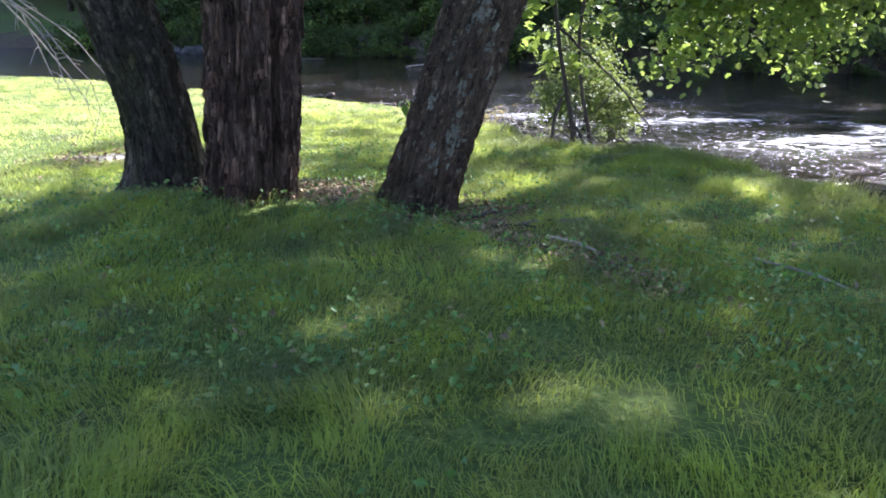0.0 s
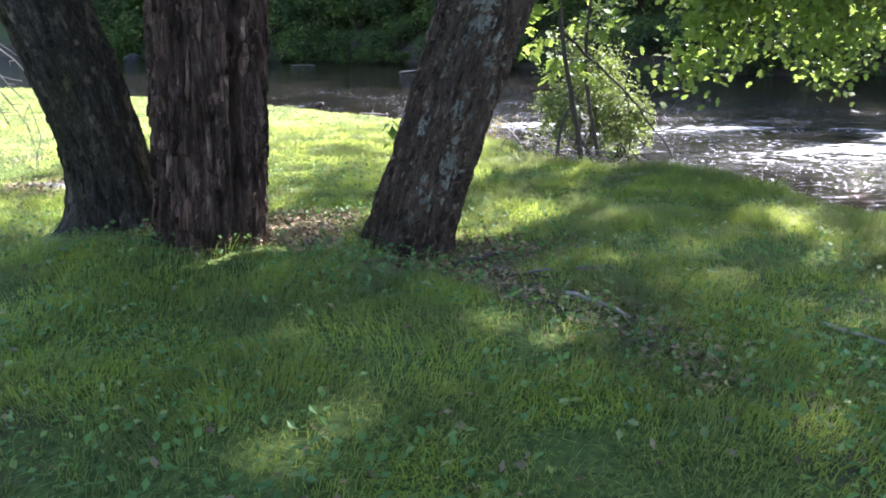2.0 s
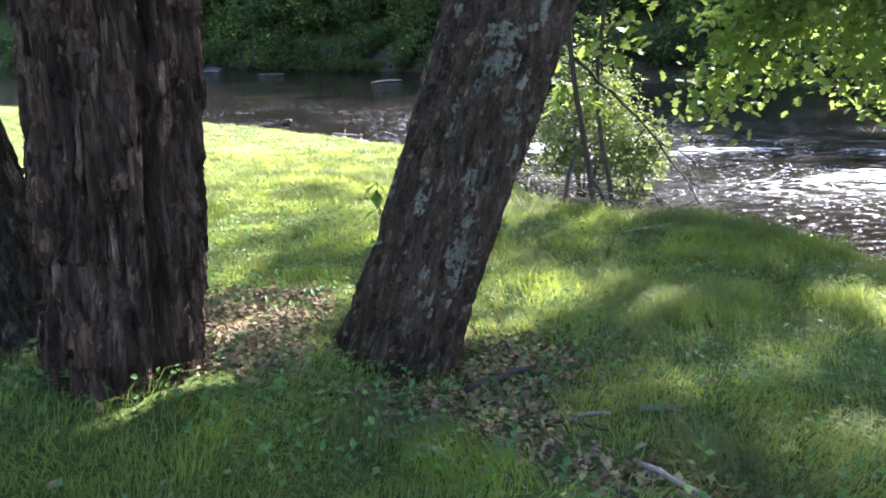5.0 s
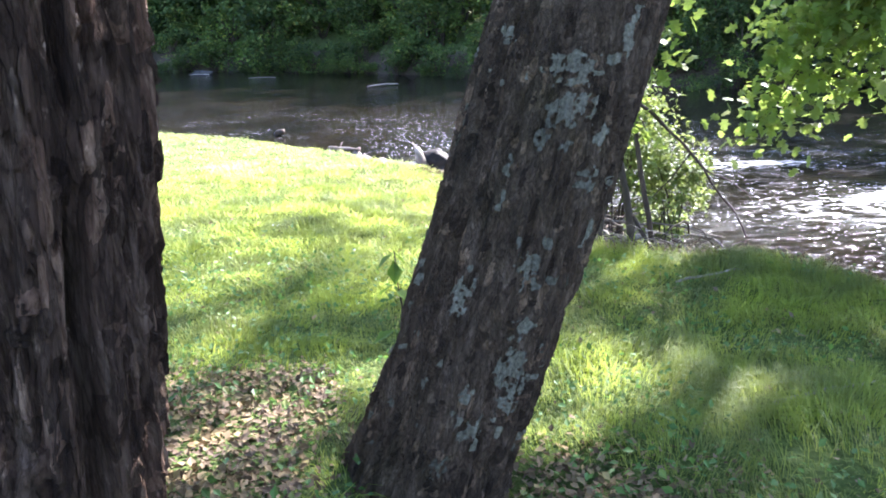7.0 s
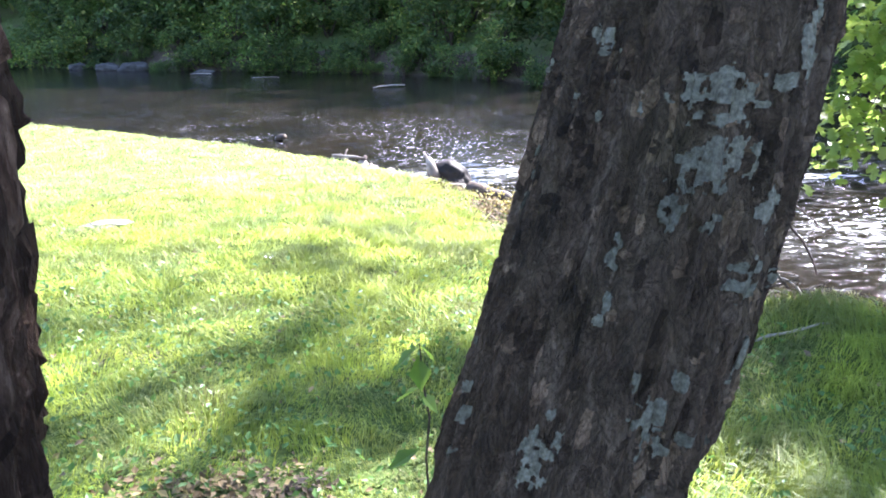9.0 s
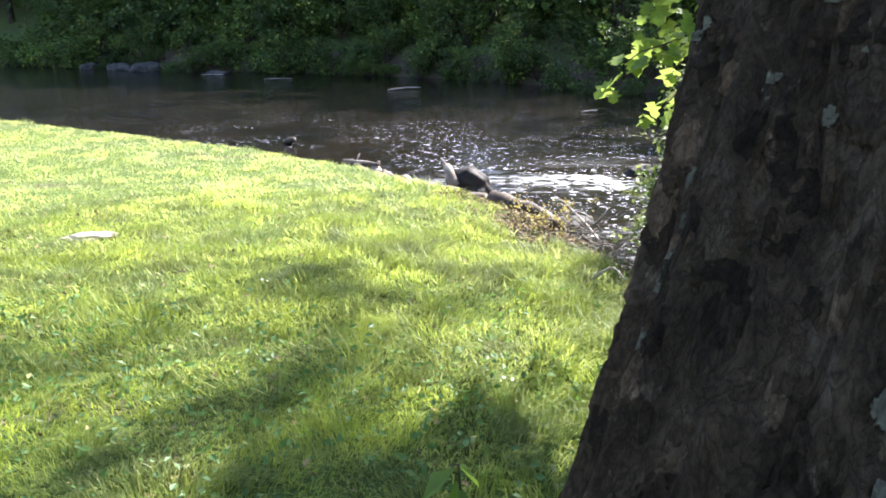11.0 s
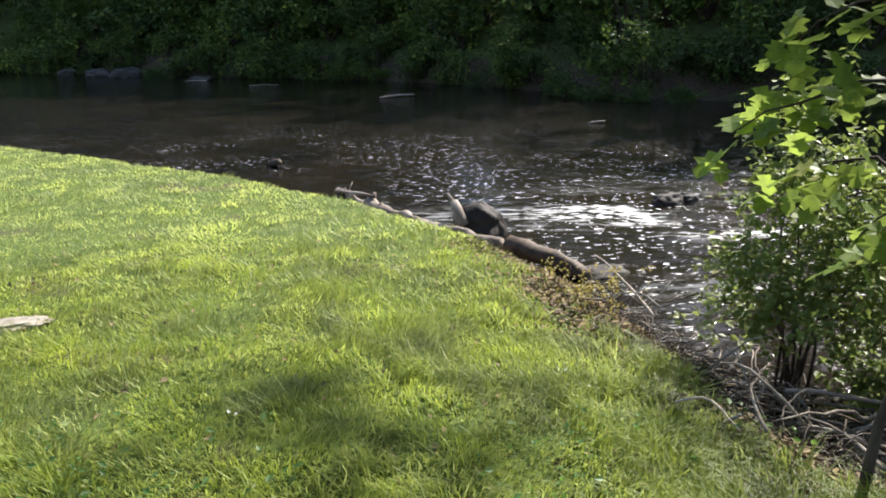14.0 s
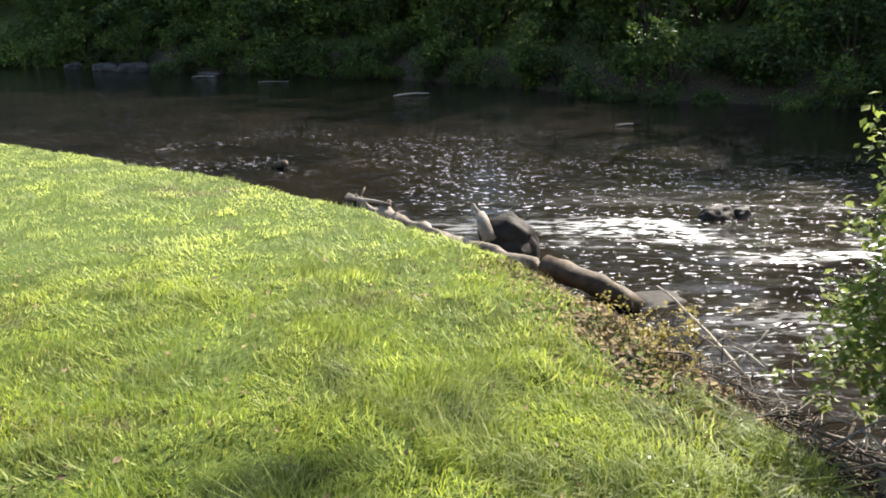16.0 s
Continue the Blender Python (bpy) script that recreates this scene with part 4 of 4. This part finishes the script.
def hang_leaf(parent, at, off, pr, size):
    m = off @ Matrix.Translation(at) @ Matrix.Rotation(pr.uniform(0, 6.28), 4, "Z") @ Matrix.Rotation(pr.uniform(0.1, 1.1), 4, "Y") @ Matrix.Rotation(pr.uniform(-0.5, 0.5), 4, "X") @ Matrix.Scale(size * pr.uniform(0.75, 1.2), 4)
    part("leaf", pr.choice(LEAF_KINDS), parent, m=m)


pr = random.Random(77)
SAP = Vector((1.56, 8.85, -0.20))
sapling = tagged(empty("sapling", SAP), "young maple sapling with thin dark stems and bright leaves", "sapling")
off = Matrix.Translation(-SAP)
stem = [Vector(p) for p in ((1.56, 8.85, -0.27), (1.535, 8.86, -0.1), (1.51, 8.87, 0.1), (1.475, 8.87, 0.28), (1.43, 8.87, 0.46), (1.38, 8.87, 0.72), (1.33, 8.88, 0.95), (1.28, 8.9, 1.3), (1.24, 8.92, 1.65), (1.19, 8.95, 2.3), (1.17, 9.0, 3.0))]
part("stem", tube("stem", [(stem, [0.034 - 0.0018 * i for i in range(11)])], TWIG, 9), sapling, m=off)
part("stem", tube("stem", [([(1.80, 9.08, -0.3), (1.74, 9.1, 0.05), (1.66, 9.12, 0.4), (1.60, 9.16, 0.8), (1.60, 9.2, 1.2), (1.66, 9.25, 1.7), (1.74, 9.3, 2.2), (1.85, 9.35, 2.8)], [0.024, 0.023, 0.022, 0.021, 0.020, 0.018, 0.016, 0.013])], TWIG, 8), sapling, m=off)
part("stem", tube("stem", [(bend((1.27, 8.85, -0.2), (1.42, 8.87, 0.5), (-0.05, 0, 0.04), 6, pr, 0.008), [0.021, 0.022, 0.021, 0.02, 0.02, 0.018, 0.016])], TWIG, 8), sapling, m=off)
part("stem", tube("stem", [(bend((1.70, 8.82, -0.26), (1.50, 8.87, 0.16), (0.03, 0, 0.0), 6, pr, 0.008), [0.015, 0.017, 0.018, 0.017, 0.016, 0.015, 0.013])], TWIG, 8), sapling, m=off)
twigs = [((1.26, 8.91, 1.45), (0.72, 9.12, 1.30)), ((1.23, 8.93, 1.75), (0.95, 9.2, 1.62)), ((1.3, 8.89, 1.15), (1.02, 9.3, 1.05)), ((1.28, 8.9, 1.3), (1.75, 8.95, 1.22)), ((1.33, 8.88, 0.95), (1.68, 9.1, 0.75)),
         ((1.22, 8.93, 1.9), (1.25, 8.95, 1.55)), ((1.65, 9.24, 1.6), (1.95, 9.3, 1.35)), ((1.205, 8.94, 2.1), (1.7, 9.0, 1.8)), ((1.2, 8.945, 2.2), (1.05, 9.0, 2.0)), ((1.325, 8.885, 1.0), (1.22, 9.1, 0.82)), ((1.71, 9.28, 2.0), (2.0, 9.4, 1.8))]
for k, (a, b) in enumerate(twigs):
    pts = bend(a, b, (0, 0, 0.08), 6, pr, 0.02)
    twig = part("twig", tube("twig", [(pts, [0.009 - 0.001 * i for i in range(7)])], TWIG, 5), sapling, m=off)
    for j in range(23 if k else 34):
        u = pr.uniform(0.35, 1.08) * 6
        i = min(5, int(u))
        p = pts[i].lerp(pts[i + 1], u - i) + Vector((pr.gauss(0, 0.06), pr.gauss(0, 0.07), pr.gauss(-0.02, 0.05)))
        hang_leaf(twig, p, Matrix.Identity(4), pr, 0.115)
# the long dark branch that reaches over the water
reach = bend((1.29, 8.9, 1.22), (2.74, 9.4, -0.26), (0.06, 0, 0.06), 12, pr, 0.018)
part("branch", tube("branch", [(reach, [0.017 - 0.0009 * i for i in range(13)]), (bend(reach[7], (3.0, 9.9, -0.05), (0, 0, 0.04), 6, pr, 0.02), [0.009 - 0.001 * i for i in range(7)]),
                               (bend(reach[6], (1.7, 9.35, 0.1), (0, 0, -0.08), 6, pr, 0.02), [0.008 - 0.0008 * i for i in range(7)]),
                               (bend(reach[7], (2.25, 9.5, 0.42), (0, 0, 0.02), 5, pr, 0.02), [0.006 - 0.0006 * i for i in range(6)])], TWIG, 6), sapling, m=off)

for at, seed, w, h, n, lab in (((1.86, 10.5), 401, 0.74, 1.75, 5200, "leafy pale-green bush at the river's edge"), ((2.3, 10.3), 402, 0.45, 0.7, 1200, "low leafy bush at the river's edge"), ((2.25, 9.9), 405, 0.55, 1.2, 2400, "leafy pale-green bush at the river's edge")):
    b = shrub_kind(seed, h, w, n, 0.055, BUSH)
    b.location = (at[0], at[1], max(land_at(*at), -0.38 if h > 1 else -0.62))
    tagged(b, lab, "bush", "bushes at the bank corner")
b = shrub_kind(403, 0.42, 0.42, 220, 0.034, RUSSET)
b.location = (0.92, 11.75, land_at(0.92, 11.75))
tagged(b, "low twiggy shrub with yellow and russet leaves", "shrub")
for at, seed, h in (((0.74, 11.2), 406, 0.34), ((0.86, 10.9), 408, 0.42), ((0.52, 11.35), 410, 0.30), ((0.62, 10.85), 412, 0.28)):
    b = shrub_kind(seed, h, 0.36, 110, 0.03, RUSSET)
    b.location = (at[0], at[1], land_at(*at))
    tagged(b, "low twiggy shrub with yellow and russet leaves", "shrub")

pile = tagged(empty("brush_pile", (1.6, 9.5, land_at(1.6, 9.5))), "tangled pile of dead brushwood on the eroded bank", "brushwood")
off = Matrix.Translation(-pile.location)
STICKS = [tube("stick", [(bend((-0.5, 0, 0), (0.5, 0, 0), (0, 0.05 * (k - 1), 0.06 * (k % 3 - 1)), 7, random.Random(k), 0.02), [0.014, 0.014, 0.013, 0.012, 0.011, 0.009, 0.007, 0.004])], (TWIG, LOG_BROWN, DRIFT, TWIG_PALE, DRIFT, TWIG, LOG_BROWN, TWIG_PALE, DRIFT)[k], 6) for k in range(9)]
for k in range(299):
    u = pr.random()
    cx0, cy0 = (np.interp(u, [0, 0.35, 0.7, 1], [0.95, 1.26, 1.40, 2.05]), np.interp(u, [0, 0.35, 0.7, 1], [10.9, 10.0, 9.2, 8.95]))
    x, y = float(cx0) + pr.gauss(0.10, 0.24), float(cy0) + pr.gauss(0.05, 0.25)
    z = max(land_at(x, y), -0.6) + abs(pr.gauss(0.03, 0.12)) + 0.02
    s = pr.uniform(0.22, 0.42) if u < 0.3 else pr.uniform(0.25, 0.75)
    part("stick", pr.choice(STICKS), pile, m=off @ pose(x, y, z, pr.uniform(0, 360), pr.gauss(0, 18), pr.uniform(0, 360)) @ Matrix.Diagonal((s, s * 0.9, s * 0.9, 1)))
tagged(part("fallen_branch", tube("fallen_branch", [(bend((1.12, 11.0, -0.26), (0.95, 12.0, -0.12), (0, 0, 0.03), 8, pr, 0.015), [0.013 - 0.001 * i for i in range(9)])], TWIG_PALE, 6)), "long thin bare branch leaning over the water", "branch")
tagged(part("fallen_branch", tube("fallen_branch", [(bend((1.4, 9.75, -0.16), (2.5, 9.3, -0.22), (0, 0, 0.05), 8, pr, 0.03), [0.014 - 0.001 * i for i in range(9)])], DRIFT, 7)), "grey dead branch lying across brushwood", "branch")

# finer twigs of the pile, too many to count
for material, count, seed in ((LOG_BROWN, 330, 1), (DRIFT, 300, 2), (TWIG, 260, 3)):
    q = random.Random(seed)
    runs = []
    for k in range(count):
        u = q.random()
        x = float(np.interp(u, [0, 0.35, 0.7, 1], [0.98, 1.30, 1.45, 2.1])) + q.gauss(0.10, 0.22)
        y = float(np.interp(u, [0, 0.35, 0.7, 1], [10.9, 10.0, 9.2, 8.95])) + q.gauss(0.05, 0.25)
        z = max(land_at(x, y), -0.6) + abs(q.gauss(0.02, 0.08))
        a, l, w = q.uniform(0, 6.28), q.uniform(0.06, 0.22), q.uniform(0.003, 0.007)
        tip = (x + l * math.cos(a), y + l * math.sin(a), z + q.gauss(0.0, 0.35) * l)
        runs.append((bend((x, y, z), tip, (q.gauss(0, 0.02), q.gauss(0, 0.02), 0.02), 3, q, 0.01), [w, w, 0.8 * w, 0.5 * w]))
    tagged(part("brush_twig", tube("brush_twig", runs, material, 4), pile, m=off), kind="stuff")

# ---- seedling by the leaning tree ----
SEED = Vector((-0.33, 6.28, land_at(-0.33, 6.28)))
seedling = tagged(empty("seedling", SEED), "thin seedling with a few dark drooping leaves beside a trunk", "seedling")
stem = bend(SEED, (-0.31, 6.27, 0.70), (0.03, 0, 0), 6, pr, 0.008)
off = Matrix.Translation(-SEED)
part("stem", tube("stem", [(stem, [0.005, 0.005, 0.0045, 0.004, 0.004, 0.003, 0.002])], TWIG, 5), seedling, m=off)
SEED_LEAF = mesh_of("leaf", np.array(OVAL), [np.array([(0, 1, 2), (0, 2, 3)])], CANOPY)
for z, turn, tilt, s in ((0.70, 20, 50, 0.09), (0.69, 190, 40, 0.10), (0.66, 280, 65, 0.11), (0.55, 150, 35, 0.11), (0.54, 330, 40, 0.09), (0.34, 200, 20, 0.12), (0.33, 40, 30, 0.08)):
    part("leaf", SEED_LEAF, seedling, m=off @ pose(-0.315, 6.275, z, 0, tilt, turn) @ Matrix.Scale(s, 4))

# ---- sticks on the ground, pale stone, flowers ----
for (ax, ay), (bx, by), r, mt in (((0.66, 4.56), (0.88, 4.14), 0.010, TWIG_PALE), ((0.35, 4.95), (0.60, 4.78), 0.008, TWIG), ((0.50, 4.93), (0.64, 4.90), 0.010, DRIFT), ((0.78, 4.95), (0.98, 4.90), 0.011, DRIFT),
                                  ((-0.12, 4.72), (0.0, 4.60), 0.012, TWIG_PALE), ((1.75, 4.1), (1.95, 3.5), 0.008, TWIG_PALE), ((1.35, 6.15), (1.95, 6.35), 0.009, TWIG_PALE), ((0.5, 4.45), (0.62, 4.2), 0.009, TWIG), ((1.55, 7.9), (2.1, 8.1), 0.009, TWIG_PALE),
                                  ((0.1, 5.35), (0.45, 5.5), 0.016, TWIG)):
    a, c = (ax, ay, land_at(ax, ay) + r + 0.012), (bx, by, land_at(bx, by) + r + 0.02)
    tagged(part("fallen_stick", tube("fallen_stick", [(bend(a, c, (0, 0, 0.012), 6, pr, 0.008), [r, r, r * 0.95, r * 0.9, r * 0.85, r * 0.7, r * 0.5])], mt, 6)), "dry broken stick lying in the grass", "stick", "sticks on the lawn")
tagged(part("bare_patch", stone_mesh("bare_patch", (0.19, 0.09, 0.022), 23, SOIL_PALE, 0.5), m=pose(-3.1, 10.9, land_at(-3.1, 10.9) + 0.015, 0, 0, 12)), "pale dry bare patch of sand in the lawn", "bare ground")
tagged(part("bare_patch", stone_mesh("bare_patch", (0.40, 0.25, 0.025), 29, SOIL_PALE, 0.5), m=pose(-3.6, 8.1, land_at(-3.6, 8.1) + 0.005, 0, 0, -8)), "pale dry bare patch of soil in the lawn", "bare ground")
PETALS = leaves_mesh("petals", np.array([(0, 0, 0), (0.02, 0.01, 0.004), (-0.02, 0.012, 0.0), (0.005, -0.02, 0.003)]), 0.02, PETAL, 3, -0.5)
for x, y in ((-1.38, 9.49), (0.26, 9.9), (0.34, 9.7), (0.02, 8.1)):
    f = tagged(empty("flower", (x, y, land_at(x, y) + 0.07)), "small white flower in the grass", "flower", "white flowers in the lawn")
    part("petals", PETALS, f)
    part("stalk", tube("stalk", [([(0, 0, -0.075), (0, 0, 0.002)], [0.002, 0.0015])], WEED, 4), f)


# ---- litter, weeds and grass ----
def scatter(n, xr, yr, seed):
    r = np.random.default_rng(seed)
    return r.uniform(*xr, n), r.uniform(*yr, n), r


def littered(x, y):
    """How bare and littered the soil is, 0 to 1."""
    trail = np.interp(y, [3.1, 3.4, 4.17, 4.48, 4.84, 5.5], [1.36, 1.15, 0.83, 0.6, 0.32, 0.15])
    d = np.exp(-((x - trail) / 0.24) ** 2) * np.clip((y - 3.0) / 1.3, 0, 1) * np.clip((5.7 - y) / 0.3, 0, 1)
    d = np.maximum(d, 2.2 * np.exp(-((x + 1.08) / 0.42) ** 4 - ((y - 6.05) / 0.68) ** 4))
    d = np.maximum(d, 1.6 * np.exp(-((x - 0.3) / 0.45) ** 2 - ((y - 5.58) / 0.32) ** 2))
    d = np.maximum(d, 1.3 * np.exp(-((x + 0.02) / 0.42) ** 2 - ((y - 5.25) / 0.3) ** 2))
    d = np.maximum(d, 1.5 * np.exp(-((x - 0.60 + 0.3 * (y - 11)) / 0.36) ** 2 - ((y - 11.0) / 0.8) ** 2))
    d = np.maximum(d, 0.7 * np.exp(-((x + 3.6) / 0.7) ** 2 - ((y - 8.1) / 0.5) ** 2))
    d = np.maximum(d, 1.3 * np.exp(-((x - 0.72 + 0.35 * (y - 11.6)) / 0.34) ** 2 - ((y - 11.8) / 0.9) ** 2))
    return np.clip(d * (0.35 + 1.3 * fbm(x * 3, y * 3, 90, 3)), 0, 1)


def corner(x, y):
    """Where the brushwood keeps the grass off the bank."""
    edge = np.interp(y, [8.5, 8.64, 8.8, 9.6, 10.2, 10.9, 11.6], [2.6, 1.7, 1.14, 1.04, 0.92, 0.74, 0.60]) + 0.25 * (fbm(x * 4, y * 4, 93, 2) - 0.5)
    return (x > edge) & (y > 8.52) & (y < 13.2)


x, y, r = scatter(210000, (-4.5, 3.2), (2.6, 13.0), 11)
near_lip = np.exp(-((beyond(LIP, x, y) + 0.05) / 0.3) ** 2) * (y > 8.8)
keep = r.random(len(x)) < np.maximum(np.maximum(littered(x, y) ** 1.2 * 0.9, 0.5 * near_lip), 0.6 * (corner(x, y) & (beyond(LIP, x, y) < 1.1))) + 0.014
x, y = x[keep], y[keep]
c = np.stack([x, y, land(x, y) + r.uniform(0.006, 0.03, len(x))], 1)
tagged(part("leaf_litter", leaves_mesh("leaf_litter", c, 0.036, DRY, 12, 0.0, None, 0.5)), "dry brown fallen leaves and bark scraps on bare soil", "leaf litter", kind="stuff")

x, y, r = scatter(44000, (-3.2, 3.3), (1.0, 9.5), 13)
lush = np.maximum(np.exp(-((x - 1.65) / 0.45) ** 2 - ((y - 3.55) / 0.8) ** 2), np.exp(-((x + 0.45) / 0.55) ** 2 - ((y - 5.2) / 0.5) ** 2))
lush = np.maximum(lush, np.exp(-((x + 1.6) / 0.9) ** 2 - ((y - 4.95) / 0.25) ** 2))
lush = np.maximum(lush, 0.8 * np.exp(-((x + 0.5) / 0.45) ** 2 - ((y - 6.5) / 0.4) ** 2))
keep = (r.random(len(x)) < 0.6 * lush ** 1.4 + 0.34 * np.clip((fbm(x * 1.5, y * 1.5, 92, 3) - 0.44) * 6, 0, 1)) & (beyond(LIP, x, y) < -0.1)
x, y = x[keep], y[keep]
c = np.stack([x, y, land(x, y) + r.uniform(0.03, 0.12, len(x))], 1)
tagged(part("ground_ivy", leaves_mesh("ground_ivy", c, 0.036, WEED, 14, 0.1, None, 0.4)), "low broad-leaved weeds among the grass", "weeds", kind="stuff")


def grass_mesh(name, x, y, r, height, width, simple=False):
    n = len(x)
    z = land(x, y) - 0.004
    a = r.uniform(0, 2 * np.pi, n)
    w = width * r.uniform(0.6, 1.3, n)
    h = height * r.uniform(0.45, 1.35, n)
    lean = h * r.uniform(0.3, 1.7, n)
    la = 4 * np.pi * fbm(x * 2.2, y * 2.2, 103, 2) + r.normal(0, 0.8, n)
    a = la + np.pi / 2 + r.normal(0, 0.5, n)
    sx, sy = np.cos(a) * w / 2, np.sin(a) * w / 2
    lx, ly = np.cos(la) * lean, np.sin(la) * lean
    if simple:
        v = np.stack([np.stack(p, -1) for p in ((x - sx, y - sy, z), (x + sx, y + sy, z), (x + lx, y + ly, z + h * 0.9))], 1).reshape(-1, 3)
        return mesh_of(name, v, [(np.arange(n) * 3)[:, None] + np.array([0, 1, 2])], GRASS_BRIGHTENED)
    rows = [(x - sx, y - sy, z), (x + sx, y + sy, z), (x - 0.7 * sx + 0.3 * lx, y - 0.7 * sy + 0.3 * ly, z + 0.62 * h), (x + 0.7 * sx + 0.3 * lx, y + 0.7 * sy + 0.3 * ly, z + 0.62 * h), (x + lx, y + ly, z + h * (1 - 0.35 * lean / h))]
    v = np.stack([np.stack(p, -1) for p in rows], 1).reshape(-1, 3)
    b = (np.arange(n) * 5)[:, None]
    return mesh_of(name, v, [b + np.array([0, 1, 3, 2]), b + np.array([2, 3, 4])], GRASS)


def sward(name, n, xr, yr, seed, height, width, label, simple=False):
    x, y, r = scatter(n, xr, yr, seed)
    d = beyond(LIP, x, y)
    tall = 0.35 + 1.2 * fbm(x * 1.5, y * 1.5, 95, 3) + np.clip(fbm(x * 3.4, y * 3.4, 97, 2) - 0.6, 0, 1) * 4.5 + 0.55 * np.exp(-((d + 0.35) / 0.4) ** 2) * (y < 12)
    rank = np.clip((d + 3.2) / 1.4, 0, 1) * np.clip((y - 4.6) / 0.8, 0, 1) * np.clip((12 - y) / 1.5, 0, 1)
    tall = tall * (1 + rank * (0.15 + 2.6 * np.clip(fbm(x * 2.6, y * 2.6, 101, 3) - 0.45, 0, 1)))
    thin = np.clip(1.2 - 1.45 * littered(x, y), 0, 1) * np.clip(np.where(y < 7, -0.55 + 2.7 * fbm(x * 2.3, y * 2.3, 99, 3), 0.1 + 1.5 * fbm(x * 2.3, y * 2.3, 99, 3)), 0.12, 1)
    keep = (r.random(n) < thin) & (d < 0.02 + 0.2 * (fbm(x * 5, y * 5, 98, 2) - 0.5))
    keep &= ~corner(x, y)
    keep &= r.random(n) < np.clip((x - xr[0]) / 0.9, 0, 1) * (np.clip((y - yr[0]) / 1.0, 0, 1) if yr[0] < 5 else 1)
    if not simple and yr[1] > 10:
        keep &= r.random(n) < np.clip((yr[1] - y) / 3.0, 0, 1)   # it passes into the lawn of brightened blades beyond
    for cx0, cy0, rad in ((-1.367, 5.264, 0.34), (-0.19, 5.80, 0.33), (-2.13, 5.82, 0.36)):
        keep &= np.hypot(x - cx0, y - cy0) > rad
    x, y, tall = x[keep], y[keep], tall[keep]
    return tagged(part(name, grass_mesh(name, x, y, r, height * tall, width, simple)), label, "grass", kind="stuff")


sward("grass", 265000, (-4.1, 3.5), (0.3, 6.6), 21, 0.062, 0.0046, "uneven green lawn grass in the shade of trees")
sward("grass", 260000, (-4.6, 3.2), (6.6, 13.6), 22, 0.052, 0.0056, "sunlit fresh green lawn grass")
sward("grass", 190000, (-13.0, 1.2), (8.0, 23.5), 23, 0.052, 0.013, "sunlit lawn grass by the river in brightened colour", True)
sward("grass", 20000, (-9.0, -3.4), (2.0, 8.0), 24, 0.055, 0.012, "lawn grass beside the old trees", True)
